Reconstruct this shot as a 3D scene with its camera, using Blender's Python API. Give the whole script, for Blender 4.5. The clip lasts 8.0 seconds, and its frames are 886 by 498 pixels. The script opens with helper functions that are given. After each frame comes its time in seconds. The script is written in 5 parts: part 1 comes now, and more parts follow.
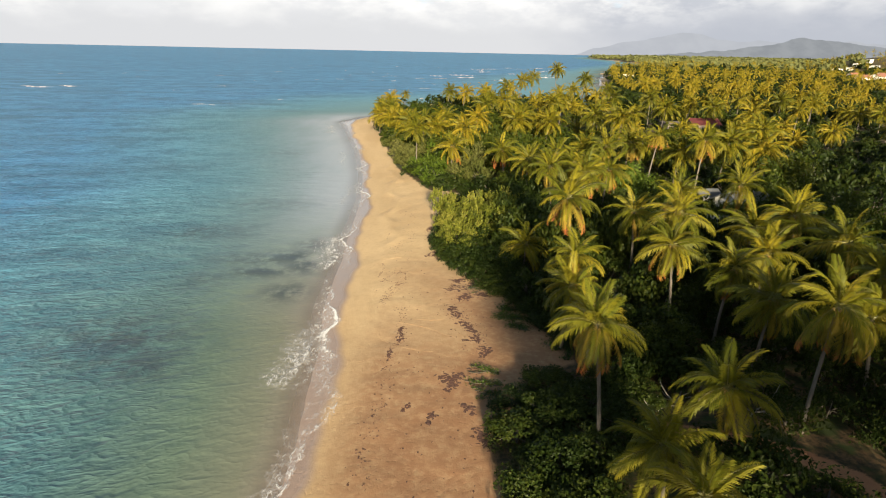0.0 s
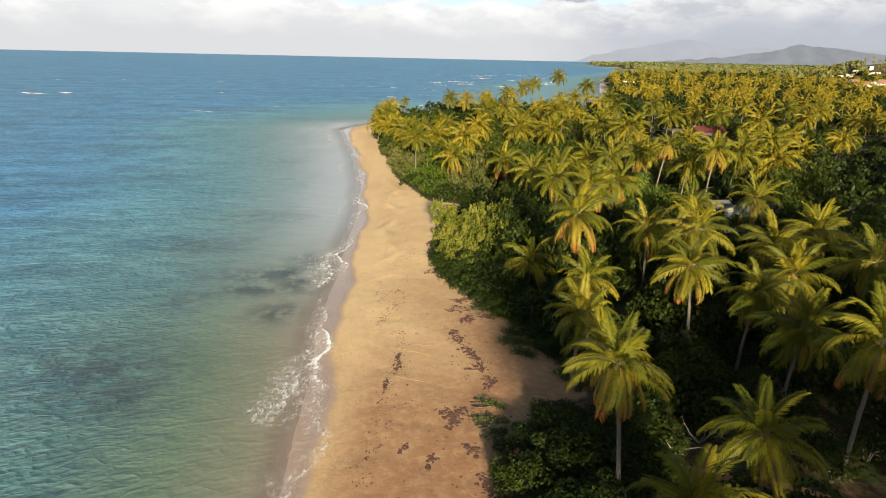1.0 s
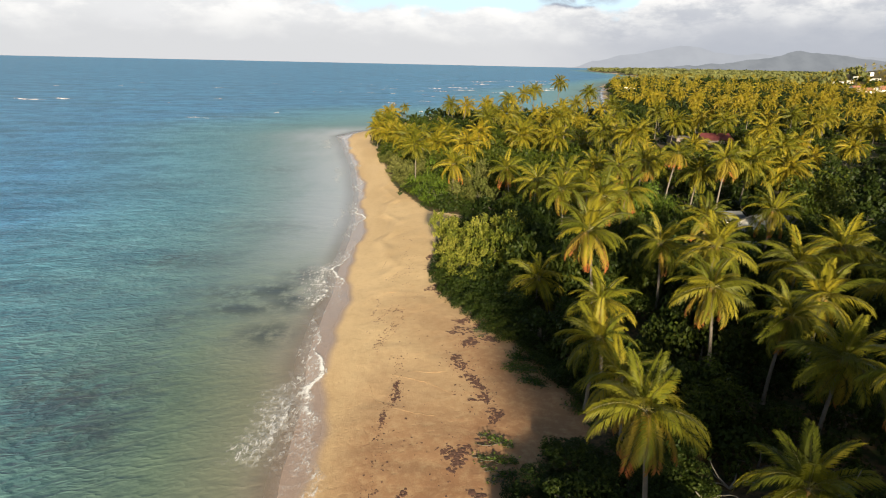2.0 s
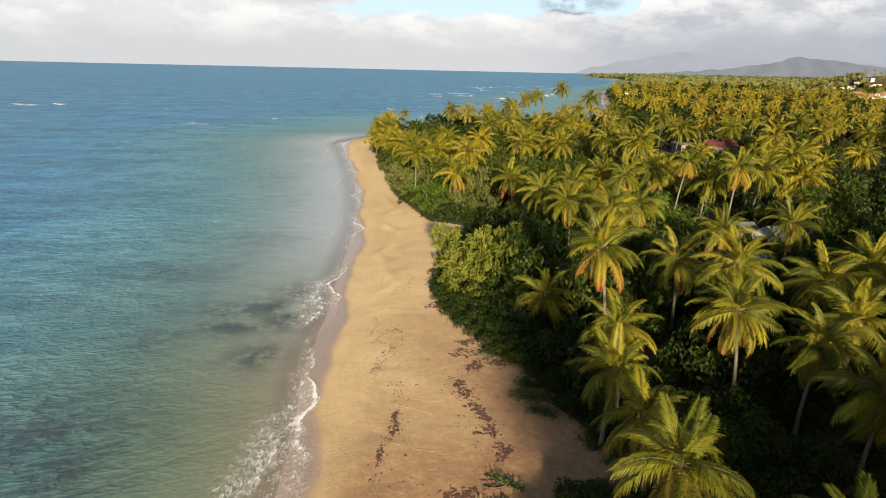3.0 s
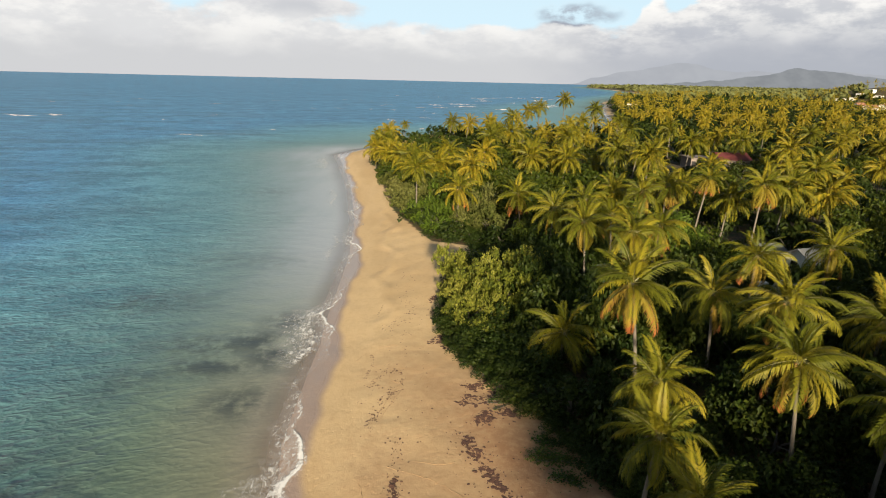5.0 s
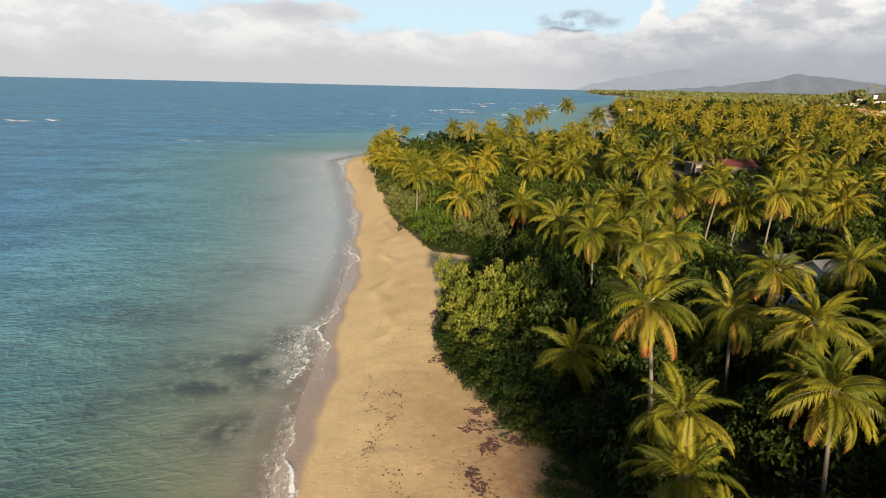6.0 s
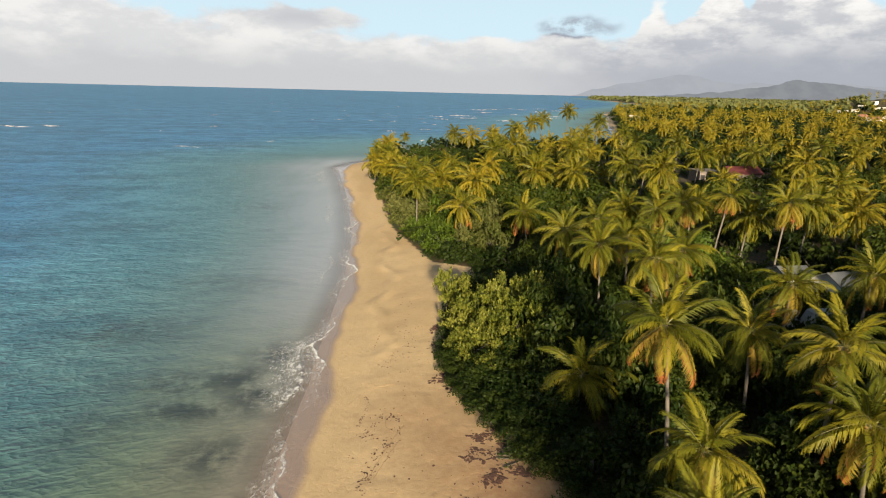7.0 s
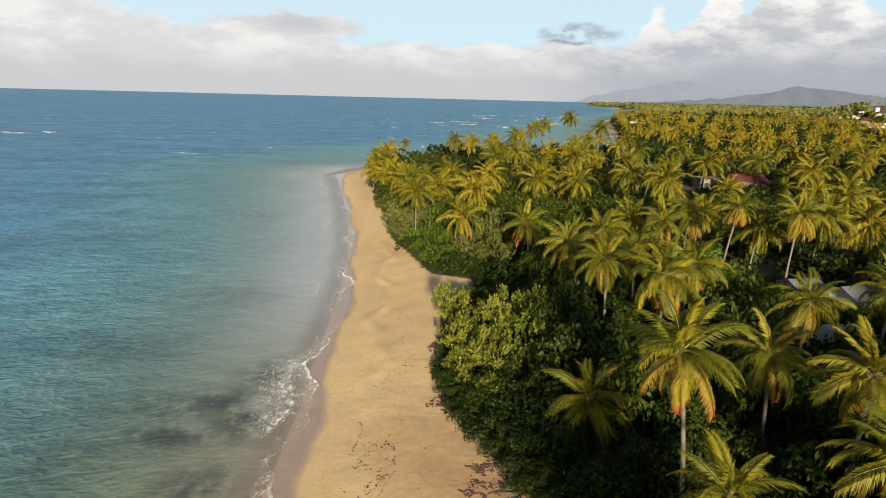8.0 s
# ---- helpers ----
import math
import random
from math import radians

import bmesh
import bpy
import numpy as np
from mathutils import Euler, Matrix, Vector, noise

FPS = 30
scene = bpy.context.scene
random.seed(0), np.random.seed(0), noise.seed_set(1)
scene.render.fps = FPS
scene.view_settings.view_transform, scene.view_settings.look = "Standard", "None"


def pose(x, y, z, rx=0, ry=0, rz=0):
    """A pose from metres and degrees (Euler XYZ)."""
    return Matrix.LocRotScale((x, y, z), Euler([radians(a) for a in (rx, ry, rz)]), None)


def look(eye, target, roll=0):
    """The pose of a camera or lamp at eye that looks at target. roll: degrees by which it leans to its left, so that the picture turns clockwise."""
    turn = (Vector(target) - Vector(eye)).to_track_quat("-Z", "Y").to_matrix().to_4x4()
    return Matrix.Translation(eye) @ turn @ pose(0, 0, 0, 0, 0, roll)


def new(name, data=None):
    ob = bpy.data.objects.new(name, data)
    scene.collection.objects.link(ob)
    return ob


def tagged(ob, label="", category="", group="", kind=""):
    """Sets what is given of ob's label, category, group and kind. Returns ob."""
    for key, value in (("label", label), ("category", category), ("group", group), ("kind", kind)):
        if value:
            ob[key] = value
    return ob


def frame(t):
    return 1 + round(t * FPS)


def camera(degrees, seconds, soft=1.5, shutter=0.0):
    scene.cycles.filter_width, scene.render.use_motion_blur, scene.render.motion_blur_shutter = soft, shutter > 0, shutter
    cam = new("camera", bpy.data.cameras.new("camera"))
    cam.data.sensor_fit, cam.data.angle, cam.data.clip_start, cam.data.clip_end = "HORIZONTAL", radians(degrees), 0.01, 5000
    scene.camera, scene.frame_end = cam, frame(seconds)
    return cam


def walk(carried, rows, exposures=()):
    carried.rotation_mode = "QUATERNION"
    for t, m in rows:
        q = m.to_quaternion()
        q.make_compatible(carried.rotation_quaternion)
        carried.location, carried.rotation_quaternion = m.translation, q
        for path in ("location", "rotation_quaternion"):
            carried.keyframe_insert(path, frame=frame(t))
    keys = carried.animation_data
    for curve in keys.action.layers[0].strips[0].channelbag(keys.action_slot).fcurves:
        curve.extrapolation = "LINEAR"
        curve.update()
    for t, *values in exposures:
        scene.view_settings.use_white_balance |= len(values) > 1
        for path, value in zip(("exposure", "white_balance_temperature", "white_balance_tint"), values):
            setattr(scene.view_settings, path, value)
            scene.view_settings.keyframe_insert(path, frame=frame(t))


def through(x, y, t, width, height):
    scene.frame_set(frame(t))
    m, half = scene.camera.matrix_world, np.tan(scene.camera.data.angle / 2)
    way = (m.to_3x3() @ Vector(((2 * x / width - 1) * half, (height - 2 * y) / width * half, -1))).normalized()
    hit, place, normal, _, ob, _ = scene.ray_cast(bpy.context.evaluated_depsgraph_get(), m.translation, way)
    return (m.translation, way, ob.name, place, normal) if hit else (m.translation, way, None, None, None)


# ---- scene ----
cam = camera(72.3, 8.0, 1.1)
# seconds, x, y, z, pitch, yaw, roll
ROWS = [
    (0.0, 0.338, -1.012, 25.955, -18.282, 0.796, 1.192),
    (0.5, 0.249, 1.083, 25.931, -17.992, 0.777, 1.205),
    (1.0, 0.145, 3.156, 25.900, -17.715, 0.762, 1.218),
    (1.5, 0.028, 5.192, 25.863, -17.449, 0.750, 1.232),
    (2.0, -0.102, 7.178, 25.821, -17.193, 0.741, 1.245),
    (2.5, -0.241, 9.104, 25.777, -16.944, 0.735, 1.258),
    (3.0, -0.386, 10.963, 25.733, -16.701, 0.733, 1.271),
    (3.5, -0.534, 12.753, 25.689, -16.462, 0.734, 1.285),
    (4.0, -0.680, 14.470, 25.649, -16.225, 0.738, 1.298),
    (4.5, -0.821, 16.117, 25.613, -15.989, 0.745, 1.311),
    (5.0, -0.951, 17.698, 25.583, -15.752, 0.756, 1.324),
    (5.5, -1.065, 19.220, 25.562, -15.512, 0.770, 1.338),
    (6.0, -1.156, 20.693, 25.550, -15.268, 0.787, 1.351),
    (6.5, -1.219, 22.129, 25.550, -15.017, 0.807, 1.364),
    (7.0, -1.245, 23.544, 25.564, -14.759, 0.830, 1.377),
    (7.5, -1.229, 24.957, 25.593, -14.491, 0.857, 1.391),
    (8.0, -1.161, 26.387, 25.639, -14.211, 0.887, 1.404),
]
walk(cam, [(t, pose(x, y, z, 90 + pitch, 0, yaw) @ pose(0, 0, 0, 0, 0, roll)) for t, x, y, z, pitch, yaw, roll in ROWS],
     [(0.0, 1.58), (3.5, 1.43), (8.0, 1.28)])

# ---- world, sun, exposure ----
SUN_AZ, SUN_EL = 5.0, 13.5  # a low sun behind the camera, a little to the right
s_az, s_el = radians(SUN_AZ), radians(SUN_EL)
SUN_DIR = Vector((math.sin(s_az) * math.cos(s_el), -math.cos(s_az) * math.cos(s_el), math.sin(s_el)))
sun = new("sun", bpy.data.lights.new("sun", "SUN"))
sun.data.energy, sun.data.angle, sun.data.color = 5.0, radians(3.5), (1.0, 0.84, 0.60)
sun.matrix_world = look(SUN_DIR * 200, (0, 0, 0))


class Nodes:
    """Short hand for building a node tree: every method returns a socket."""

    def __init__(self, tree):
        self.tree = tree
        tree.nodes.clear()

    def add(self, kind, **props):
        n = self.tree.nodes.new(kind)
        for k, v in props.items():
            setattr(n, k, v)
        return n

    def put(self, sock, value):
        if isinstance(value, bpy.types.NodeSocket):
            self.tree.links.new(value, sock)
        else:
            sock.default_value = value

    def math(self, op, a, b=0.0, c=0.0, clamp=False):
        n = self.add("ShaderNodeMath", operation=op, use_clamp=clamp)
        for i, v in enumerate((a, b, c)):
            self.put(n.inputs[i], v)
        return n.outputs[0]

    def step(self, v, lo, hi, a=0.0, b=1.0):
        n = self.add("ShaderNodeMapRange", interpolation_type="SMOOTHSTEP")
        for i, x in enumerate((v, lo, hi, a, b)):
            self.put(n.inputs[i], x)
        return n.outputs[0]

    def mix(self, f, a, b):
        n = self.add("ShaderNodeMix", data_type="RGBA")
        self.put(n.inputs[0], f)
        self.put(n.inputs[6], a if isinstance(a, bpy.types.NodeSocket) else (*a, 1))
        self.put(n.inputs[7], b if isinstance(b, bpy.types.NodeSocket) else (*b, 1))
        return n.outputs[2]

    def noise(self, vec, scale, detail=4.0, rough=0.55, distort=0.0):
        n = self.add("ShaderNodeTexNoise")
        if vec is not None:
            self.put(n.inputs["Vector"], vec)
        n.inputs["Scale"].default_value, n.inputs["Detail"].default_value = scale, detail
        n.inputs["Roughness"].default_value, n.inputs["Distortion"].default_value = rough, distort
        return n.outputs[0]

    def scaled(self, vec, s, rot=(0, 0, 0)):
        n = self.add("ShaderNodeMapping")
        self.put(n.inputs[0], vec)
        n.inputs["Scale"].default_value = s
        n.inputs["Rotation"].default_value = [radians(a) for a in rot]
        return n.outputs[0]

    def crests(self, vec, angle, along, across):
        """Coordinates for waves whose crests run at that angle, so many to the metre along and across them."""
        return self.scaled(self.scaled(vec, (1, 1, 1), (0, 0, -angle)), (along, across, 1))

    def attr(self, name):
        return self.add("ShaderNodeAttribute", attribute_name=name).outputs["Fac"]

    def place(self):
        return self.add("ShaderNodeNewGeometry").outputs["Position"]

    def bump(self, height, strength, distance, normal=None):
        n = self.add("ShaderNodeBump")
        n.inputs["Strength"].default_value, n.inputs["Distance"].default_value = strength, distance
        self.put(n.inputs["Height"], height)
        if normal is not None:
            self.put(n.inputs["Normal"], normal)
        return n.outputs[0]

    def principled(self, color, rough, normal=None, **more):
        n = self.add("ShaderNodeBsdfPrincipled")
        self.put(n.inputs["Base Color"], color if isinstance(color, bpy.types.NodeSocket) else (*color, 1))
        self.put(n.inputs["Roughness"], rough)
        if normal is not None:
            self.put(n.inputs["Normal"], normal)
        for k, v in more.items():
            self.put(n.inputs[k.replace("_", " ")], v)
        return n.outputs[0]

    def blend(self, f, a, b):
        n = self.add("ShaderNodeMixShader")
        self.put(n.inputs[0], f)
        self.put(n.inputs[1], a)
        self.put(n.inputs[2], b)
        return n.outputs[0]

    def out(self, shader):
        self.tree.links.new(shader, self.add("ShaderNodeOutputMaterial").inputs[0])


def build_world():
    world = bpy.data.worlds.new("sky")
    scene.world = world
    world.use_nodes = True
    n = Nodes(world.node_tree)
    d = n.add("ShaderNodeTexCoord").outputs["Generated"]
    sep = n.add("ShaderNodeSeparateXYZ")
    n.put(sep.inputs[0], d)
    x, y, z = sep.outputs
    flat = n.math("SQRT", n.math("ADD", n.math("MULTIPLY", x, x), n.math("ADD", n.math("MULTIPLY", y, y), 1e-4)))
    v = n.math("DIVIDE", z, flat)            # rise over the horizon
    u = n.math("ARCTAN2", x, y)              # bearing from straight ahead
    sky = n.add("ShaderNodeTexSky", sky_type="NISHITA")
    sky.sun_disc, sky.sun_elevation, sky.sun_rotation = False, s_el, radians(180 - SUN_AZ)
    blue = n.mix(0.12, sky.outputs[0], (5.0, 6.2, 7.0))
    tint = n.add("ShaderNodeVectorMath", operation="SCALE")
    n.put(tint.inputs[0], blue)
    tint.inputs["Scale"].default_value = SKY
    blue = n.mix(n.step(v, 0.05, 0.55), (0.272, 0.352, 0.395), tint.outputs[0])

    p = n.scaled(d, (1.0, 1.0, 2.0))
    big = n.noise(p, 5.5, 8.0, 0.58)
    puff = n.noise(p, 17.0, 8.0, 0.62)
    warp = n.add("ShaderNodeTexNoise")
    n.put(warp.inputs["Vector"], p)
    warp.inputs["Scale"].default_value, warp.inputs["Detail"].default_value = 14.0, 6.0
    split = n.add("ShaderNodeSeparateColor")
    n.put(split.inputs[0], warp.outputs["Color"])
    uw = n.math("ADD", u, n.math("MULTIPLY", n.math("SUBTRACT", split.outputs[0], 0.5), 0.16))
    vw = n.math("ADD", v, n.math("MULTIPLY", n.math("SUBTRACT", split.outputs[1], 0.5), 0.055))

    us = n.math("ADD", u, n.math("MULTIPLY", n.math("SUBTRACT", uw, u), 0.45))
    vs = n.math("ADD", v, n.math("MULTIPLY", n.math("SUBTRACT", vw, v), 0.45))

    def blob(cu, wu, cv, wv):
        a = n.math("POWER", n.math("DIVIDE", n.math("SUBTRACT", us, cu), wu), 2.0)
        b = n.math("POWER", n.math("DIVIDE", n.math("SUBTRACT", vs, cv), wv), 2.0)
        return n.math("POWER", 2.718, n.math("MULTIPLY", -1.0, n.math("ADD", a, b)))

    low = n.step(vw, 0.03, 0.125, 0.60, 0.0)
    bank = n.math("MULTIPLY", n.step(uw, 0.22, 0.34), n.step(vw, 0.13, 0.20, 0.36, 0.0))
    left = n.math("MULTIPLY", n.step(uw, -0.60, -0.38, 0.24, 0.0), n.step(v, 0.15, 0.35, 1.0, 0.0))
    long_cloud = n.math("MULTIPLY", blob(-0.239, 0.095, 0.100, 0.014), 0.5)
    small_cloud = n.math("MULTIPLY", n.math("MULTIPLY", blob(0.182, 0.050, 0.096, 0.017), n.step(puff, 0.25, 0.60)), 1.15)
    clear_gap = n.math("MULTIPLY", blob(0.08, 0.20, 0.128, 0.045), -0.38)
    dens = n.math("ADD", n.math("MULTIPLY", big, 0.9), n.math("MULTIPLY", puff, 0.40))
    gaps = [n.math("MULTIPLY", blob(*k), -0.5) for k in ((0.336, 0.020, 0.130, 0.030), (0.419, 0.012, 0.136, 0.024), (0.585, 0.045, 0.128, 0.026), (0.225, 0.045, 0.110, 0.026))]
    towers = [n.math("MULTIPLY", blob(*k), 0.34) for k in ((0.289, 0.028, 0.112, 0.036), (0.382, 0.026, 0.110, 0.034), (0.484, 0.055, 0.112, 0.034), (0.053, 0.035, 0.062, 0.022))]
    for b in [low, bank, left, long_cloud, clear_gap] + gaps + towers:
        dens = n.math("ADD", dens, b)
    mask = n.math("MAXIMUM", n.step(dens, 0.76, 0.96), n.step(small_cloud, 0.08, 0.85, 0.0, 0.9))
    # cumulus shading: bright tops, grey undersides and grey banks inland
    shade = n.step(n.math("ADD", n.math("MULTIPLY", n.noise(n.scaled(d, (1, 1, 2.6)), 10.0, 7.0, 0.6), 0.75), n.math("MULTIPLY", puff, 0.25)), 0.42, 0.58)
    grey = n.math("ADD", n.math("MULTIPLY", n.math("MULTIPLY", n.step(uw, 0.06, 0.40), n.step(vw, 0.120, 0.040)), 0.72),
                  n.math("ADD", n.math("MULTIPLY", long_cloud, 0.75), n.step(small_cloud, 0.12, 0.4)), clamp=True)
    even = n.step(uw, 0.08, 0.28, 0.45, 1.0)
    shade = n.math("ADD", n.math("MULTIPLY", shade, even), n.math("MULTIPLY", n.math("SUBTRACT", 1.0, even), 0.62))
    white = n.mix(shade, (0.245, 0.250, 0.262), (0.400, 0.392, 0.377))
    white = n.mix(n.step(vw, 0.075, 0.02), white, (0.255, 0.257, 0.262))
    cloud = n.mix(grey, white, (0.148, 0.160, 0.186))
    bg = n.add("ShaderNodeBackground")
    n.put(bg.inputs[0], n.mix(mask, blue, cloud))
    n.tree.links.new(bg.outputs[0], n.add("ShaderNodeOutputWorld").inputs[0])


SKY = 0.034
build_world()

# ---- materials ----


def material(name):
    m = bpy.data.materials.new(name)
    m.use_nodes = True
    return m, Nodes(m.node_tree)


def leaf_material(name, ramp, by="island", gloss=0.45, through=0.35):
    """Foliage: a colour for each leaf out of a ramp, patchy at a larger scale, part of the light passing through."""
    m, n = material(name)
    rnd = n.add("ShaderNodeNewGeometry").outputs["Random Per Island"]
    ob = n.add("ShaderNodeObjectInfo").outputs["Random"]
    patch = n.noise(n.place(), 0.35, 3.0)
    if by == "island":
        f = n.math("ADD", n.math("MULTIPLY", rnd, 0.5), n.math("MULTIPLY", patch, 0.5))
        f = n.math("ADD", f, n.math("MULTIPLY", n.math("SUBTRACT", ob, 0.5), 0.4), clamp=True)
    elif by == "crown":
        f = n.math("ADD", n.math("MULTIPLY", rnd, 0.35), n.math("MULTIPLY", n.noise(n.place(), 0.9, 4.0, 0.6), 0.85))
        f = n.math("ADD", n.math("SUBTRACT", f, 0.12), n.math("MULTIPLY", n.math("SUBTRACT", ob, 0.5), 0.35), clamp=True)
    else:
        f = n.math("ADD", n.math("MULTIPLY", ob, 0.6), n.math("MULTIPLY", rnd, 0.2))
        f = n.math("ADD", f, n.math("MULTIPLY", n.math("SUBTRACT", patch, 0.3), 0.5), clamp=True)
    r = n.add("ShaderNodeValToRGB")
    while len(r.color_ramp.elements) < len(ramp):
        r.color_ramp.elements.new(0.5)
    for e, (pos, c) in zip(r.color_ramp.elements, ramp):
        e.position, e.color = pos, (*c, 1)
    n.put(r.inputs[0], f)
    col = r.outputs[0]
    body = n.principled(col, gloss, Specular_IOR_Level=0.12)
    lit = n.add("ShaderNodeBsdfTranslucent")
    warm = n.mix(0.5, col, n.mix(1.0, col, (ramp[-1][1])))
    n.put(lit.inputs[0], warm)
    n.out(n.blend(through, body, lit.outputs[0]))
    return m


PALM = leaf_material("palm_frond", [(0.0, (0.038, 0.052, 0.005)), (0.4, (0.098, 0.104, 0.009)), (0.75, (0.190, 0.166, 0.013)), (1.0, (0.268, 0.196, 0.020))], "object", 0.5, 0.26)
PALM_OLD = leaf_material("yellowing_frond", [(0.0, (0.150, 0.140, 0.014)), (0.6, (0.245, 0.176, 0.022)), (1.0, (0.285, 0.162, 0.030))], "object", 0.55, 0.3)
PALM_DRY = leaf_material("dry_orange_frond", [(0.0, (0.26, 0.130, 0.034)), (0.6, (0.29, 0.090, 0.026)), (1.0, (0.19, 0.110, 0.050))], "object", 0.7, 0.3)
PALM_FAR = leaf_material("palm_crown", [(0.0, (0.024, 0.036, 0.005)), (0.38, (0.080, 0.084, 0.007)), (0.70, (0.190, 0.150, 0.011)), (1.0, (0.285, 0.190, 0.022))], "crown", 0.5, 0.17)
GRAPE = leaf_material("sea_grape_leaf", [(0.0, (0.0186, 0.0342, 0.0054)), (0.42, (0.112, 0.128, 0.016)), (1.0, (0.325, 0.300, 0.060))], "island", 0.45, 0.28)
SILVER_LEAF = leaf_material("coastal_bush_leaf", [(0.0, (0.0464, 0.0629, 0.0116)), (0.5, (0.0960, 0.1027, 0.0265)), (1.0, (0.1656, 0.1590, 0.0530))], "island", 0.5, 0.25)
VIVID = leaf_material("green_shoot_leaf", [(0.0, (0.0190, 0.0400, 0.0050)), (0.5, (0.0600, 0.0960, 0.0100)), (1.0, (0.1300, 0.1600, 0.0240))], "island", 0.45, 0.28)
# shrub green darkened so the leaves carry the shade under the palms
SHADED_SHRUB = leaf_material("shaded_shrub_leaf", [(0.0, (0.0097, 0.0194, 0.0035)), (0.5, (0.0209, 0.0347, 0.0049)), (1.0, (0.0487, 0.0590, 0.0077))], "island", 0.5, 0.25)
TREE = leaf_material("broad_leaf", [(0.0, (0.0133, 0.0263, 0.0036)), (0.5, (0.0347, 0.0501, 0.0054)), (1.0, (0.0800, 0.0836, 0.0095))], "island", 0.45, 0.28)
# broad leaf in a darker copy, the shade of palm gaps in its colour
SHADED_UNDER = leaf_material("shaded_understory_leaf", [(0.0, (0.0074, 0.0145, 0.0025)), (0.5, (0.0168, 0.0281, 0.0040)), (1.0, (0.0395, 0.0474, 0.0070))], "island", 0.5, 0.22)
# far coast leaves made paler, distance haze mixed into the colour
HAZED_LEAF = leaf_material("hazed_far_canopy", [(0.0, (0.075, 0.090, 0.030)), (0.5, (0.120, 0.130, 0.045)), (1.0, (0.170, 0.165, 0.060))], "island", 0.7, 0.2)
VINE = leaf_material("vine_leaf", [(0.0, (0.0210, 0.0420, 0.0070)), (0.6, (0.0490, 0.0770, 0.0105)), (1.0, (0.0980, 0.1050, 0.0210))], "island", 0.5, 0.2)
DRYGRASS = leaf_material("dry_grass", [(0.0, (0.20, 0.16, 0.06)), (1.0, (0.40, 0.32, 0.14))], "island", 0.7, 0.2)


def bark(name, a, b, bands):
    m, n = material(name)
    pos = n.place()
    f = n.noise(n.scaled(pos, (3, 3, 9 if bands else 2)), 1.6, 5.0)
    g = n.noise(pos, 14.0, 4.0)
    col = n.mix(n.math("ADD", n.math("MULTIPLY", f, 0.7), n.math("MULTIPLY", g, 0.3)), a, b)
    n.out(n.principled(col, 0.85, n.bump(f, 0.6, 0.05)))
    return m


TRUNK = bark("palm_bark", (0.060, 0.050, 0.038), (0.17, 0.145, 0.118), True)
WOOD = bark("grey_bark", (0.045, 0.038, 0.030), (0.13, 0.11, 0.09), False)


def ground_material():
    """Golden sand with footprints' unevenness, wet and darker by the water, litter and soil under the trees, a red path."""
    m, n = material("sand_and_soil")
    pos = n.place()
    fine = n.noise(pos, 9.0, 6.0, 0.65)
    mid = n.noise(pos, 1.5, 6.0, 0.65)
    big = n.noise(n.scaled(pos, (0.10, 0.035, 1)), 1.0, 4.0)
    sand = n.mix(n.step(big, 0.35, 0.65), (0.505, 0.358, 0.192), (0.585, 0.428, 0.238))
    sand = n.mix(n.math("MULTIPLY", n.step(mid, 0.45, 0.75), 0.35), sand, (0.40, 0.26, 0.13))
    sand = n.mix(n.math("MULTIPLY", n.step(fine, 0.50, 0.80), 0.30), sand, (0.36, 0.235, 0.125))
    red = n.math("MULTIPLY", n.attr("redder"), n.step(mid, 0.25, 0.6, 0.65, 1.0))
    sand = n.mix(red, sand, (0.282, 0.153, 0.078))
    wet = n.math("ADD", n.attr("wet"), n.math("MULTIPLY", n.math("SUBTRACT", big, 0.5), 0.25), clamp=True)
    sand = n.mix(n.step(wet, 0.2, 0.75), sand, (0.33, 0.245, 0.195))
    litter = n.mix(n.step(n.noise(pos, 2.4, 6.0, 0.7), 0.38, 0.62), (0.035, 0.030, 0.015), (0.12, 0.075, 0.035))
    litter = n.mix(n.step(n.noise(pos, 0.5, 3.0), 0.45, 0.65), litter, (0.035, 0.050, 0.012))
    edge = n.math("ADD", n.attr("litter"), n.math("MULTIPLY", n.math("SUBTRACT", n.noise(pos, 0.8, 5.0), 0.5), 0.9))
    col = n.mix(n.step(edge, 0.35, 0.65), sand, litter)
    path = n.mix(mid, (0.36, 0.15, 0.07), (0.46, 0.24, 0.12))
    col = n.mix(n.step(n.math("ADD", n.attr("path"), n.math("MULTIPLY", n.math("SUBTRACT", fine, 0.5), 0.5)), 0.35, 0.6), col, path)
    steps_ = n.noise(n.scaled(pos, (1, 0.8, 1)), 3.4, 3.0, 0.5)
    trod = n.step(n.noise(pos, 0.22, 3.0), 0.40, 0.60, 0.35, 1.0)
    pits = n.math("ADD", n.math("ADD", n.math("MULTIPLY", mid, 0.8), n.math("MULTIPLY", fine, 0.35)), n.math("MULTIPLY", n.math("MULTIPLY", n.step(steps_, 0.30, 0.48), trod), 0.30))
    rough = n.step(wet, 0.35, 0.9, 0.9, 0.16)
    n.out(n.principled(col, rough, n.bump(pits, 0.34, 0.10), Specular_IOR_Level=0.3))
    return m


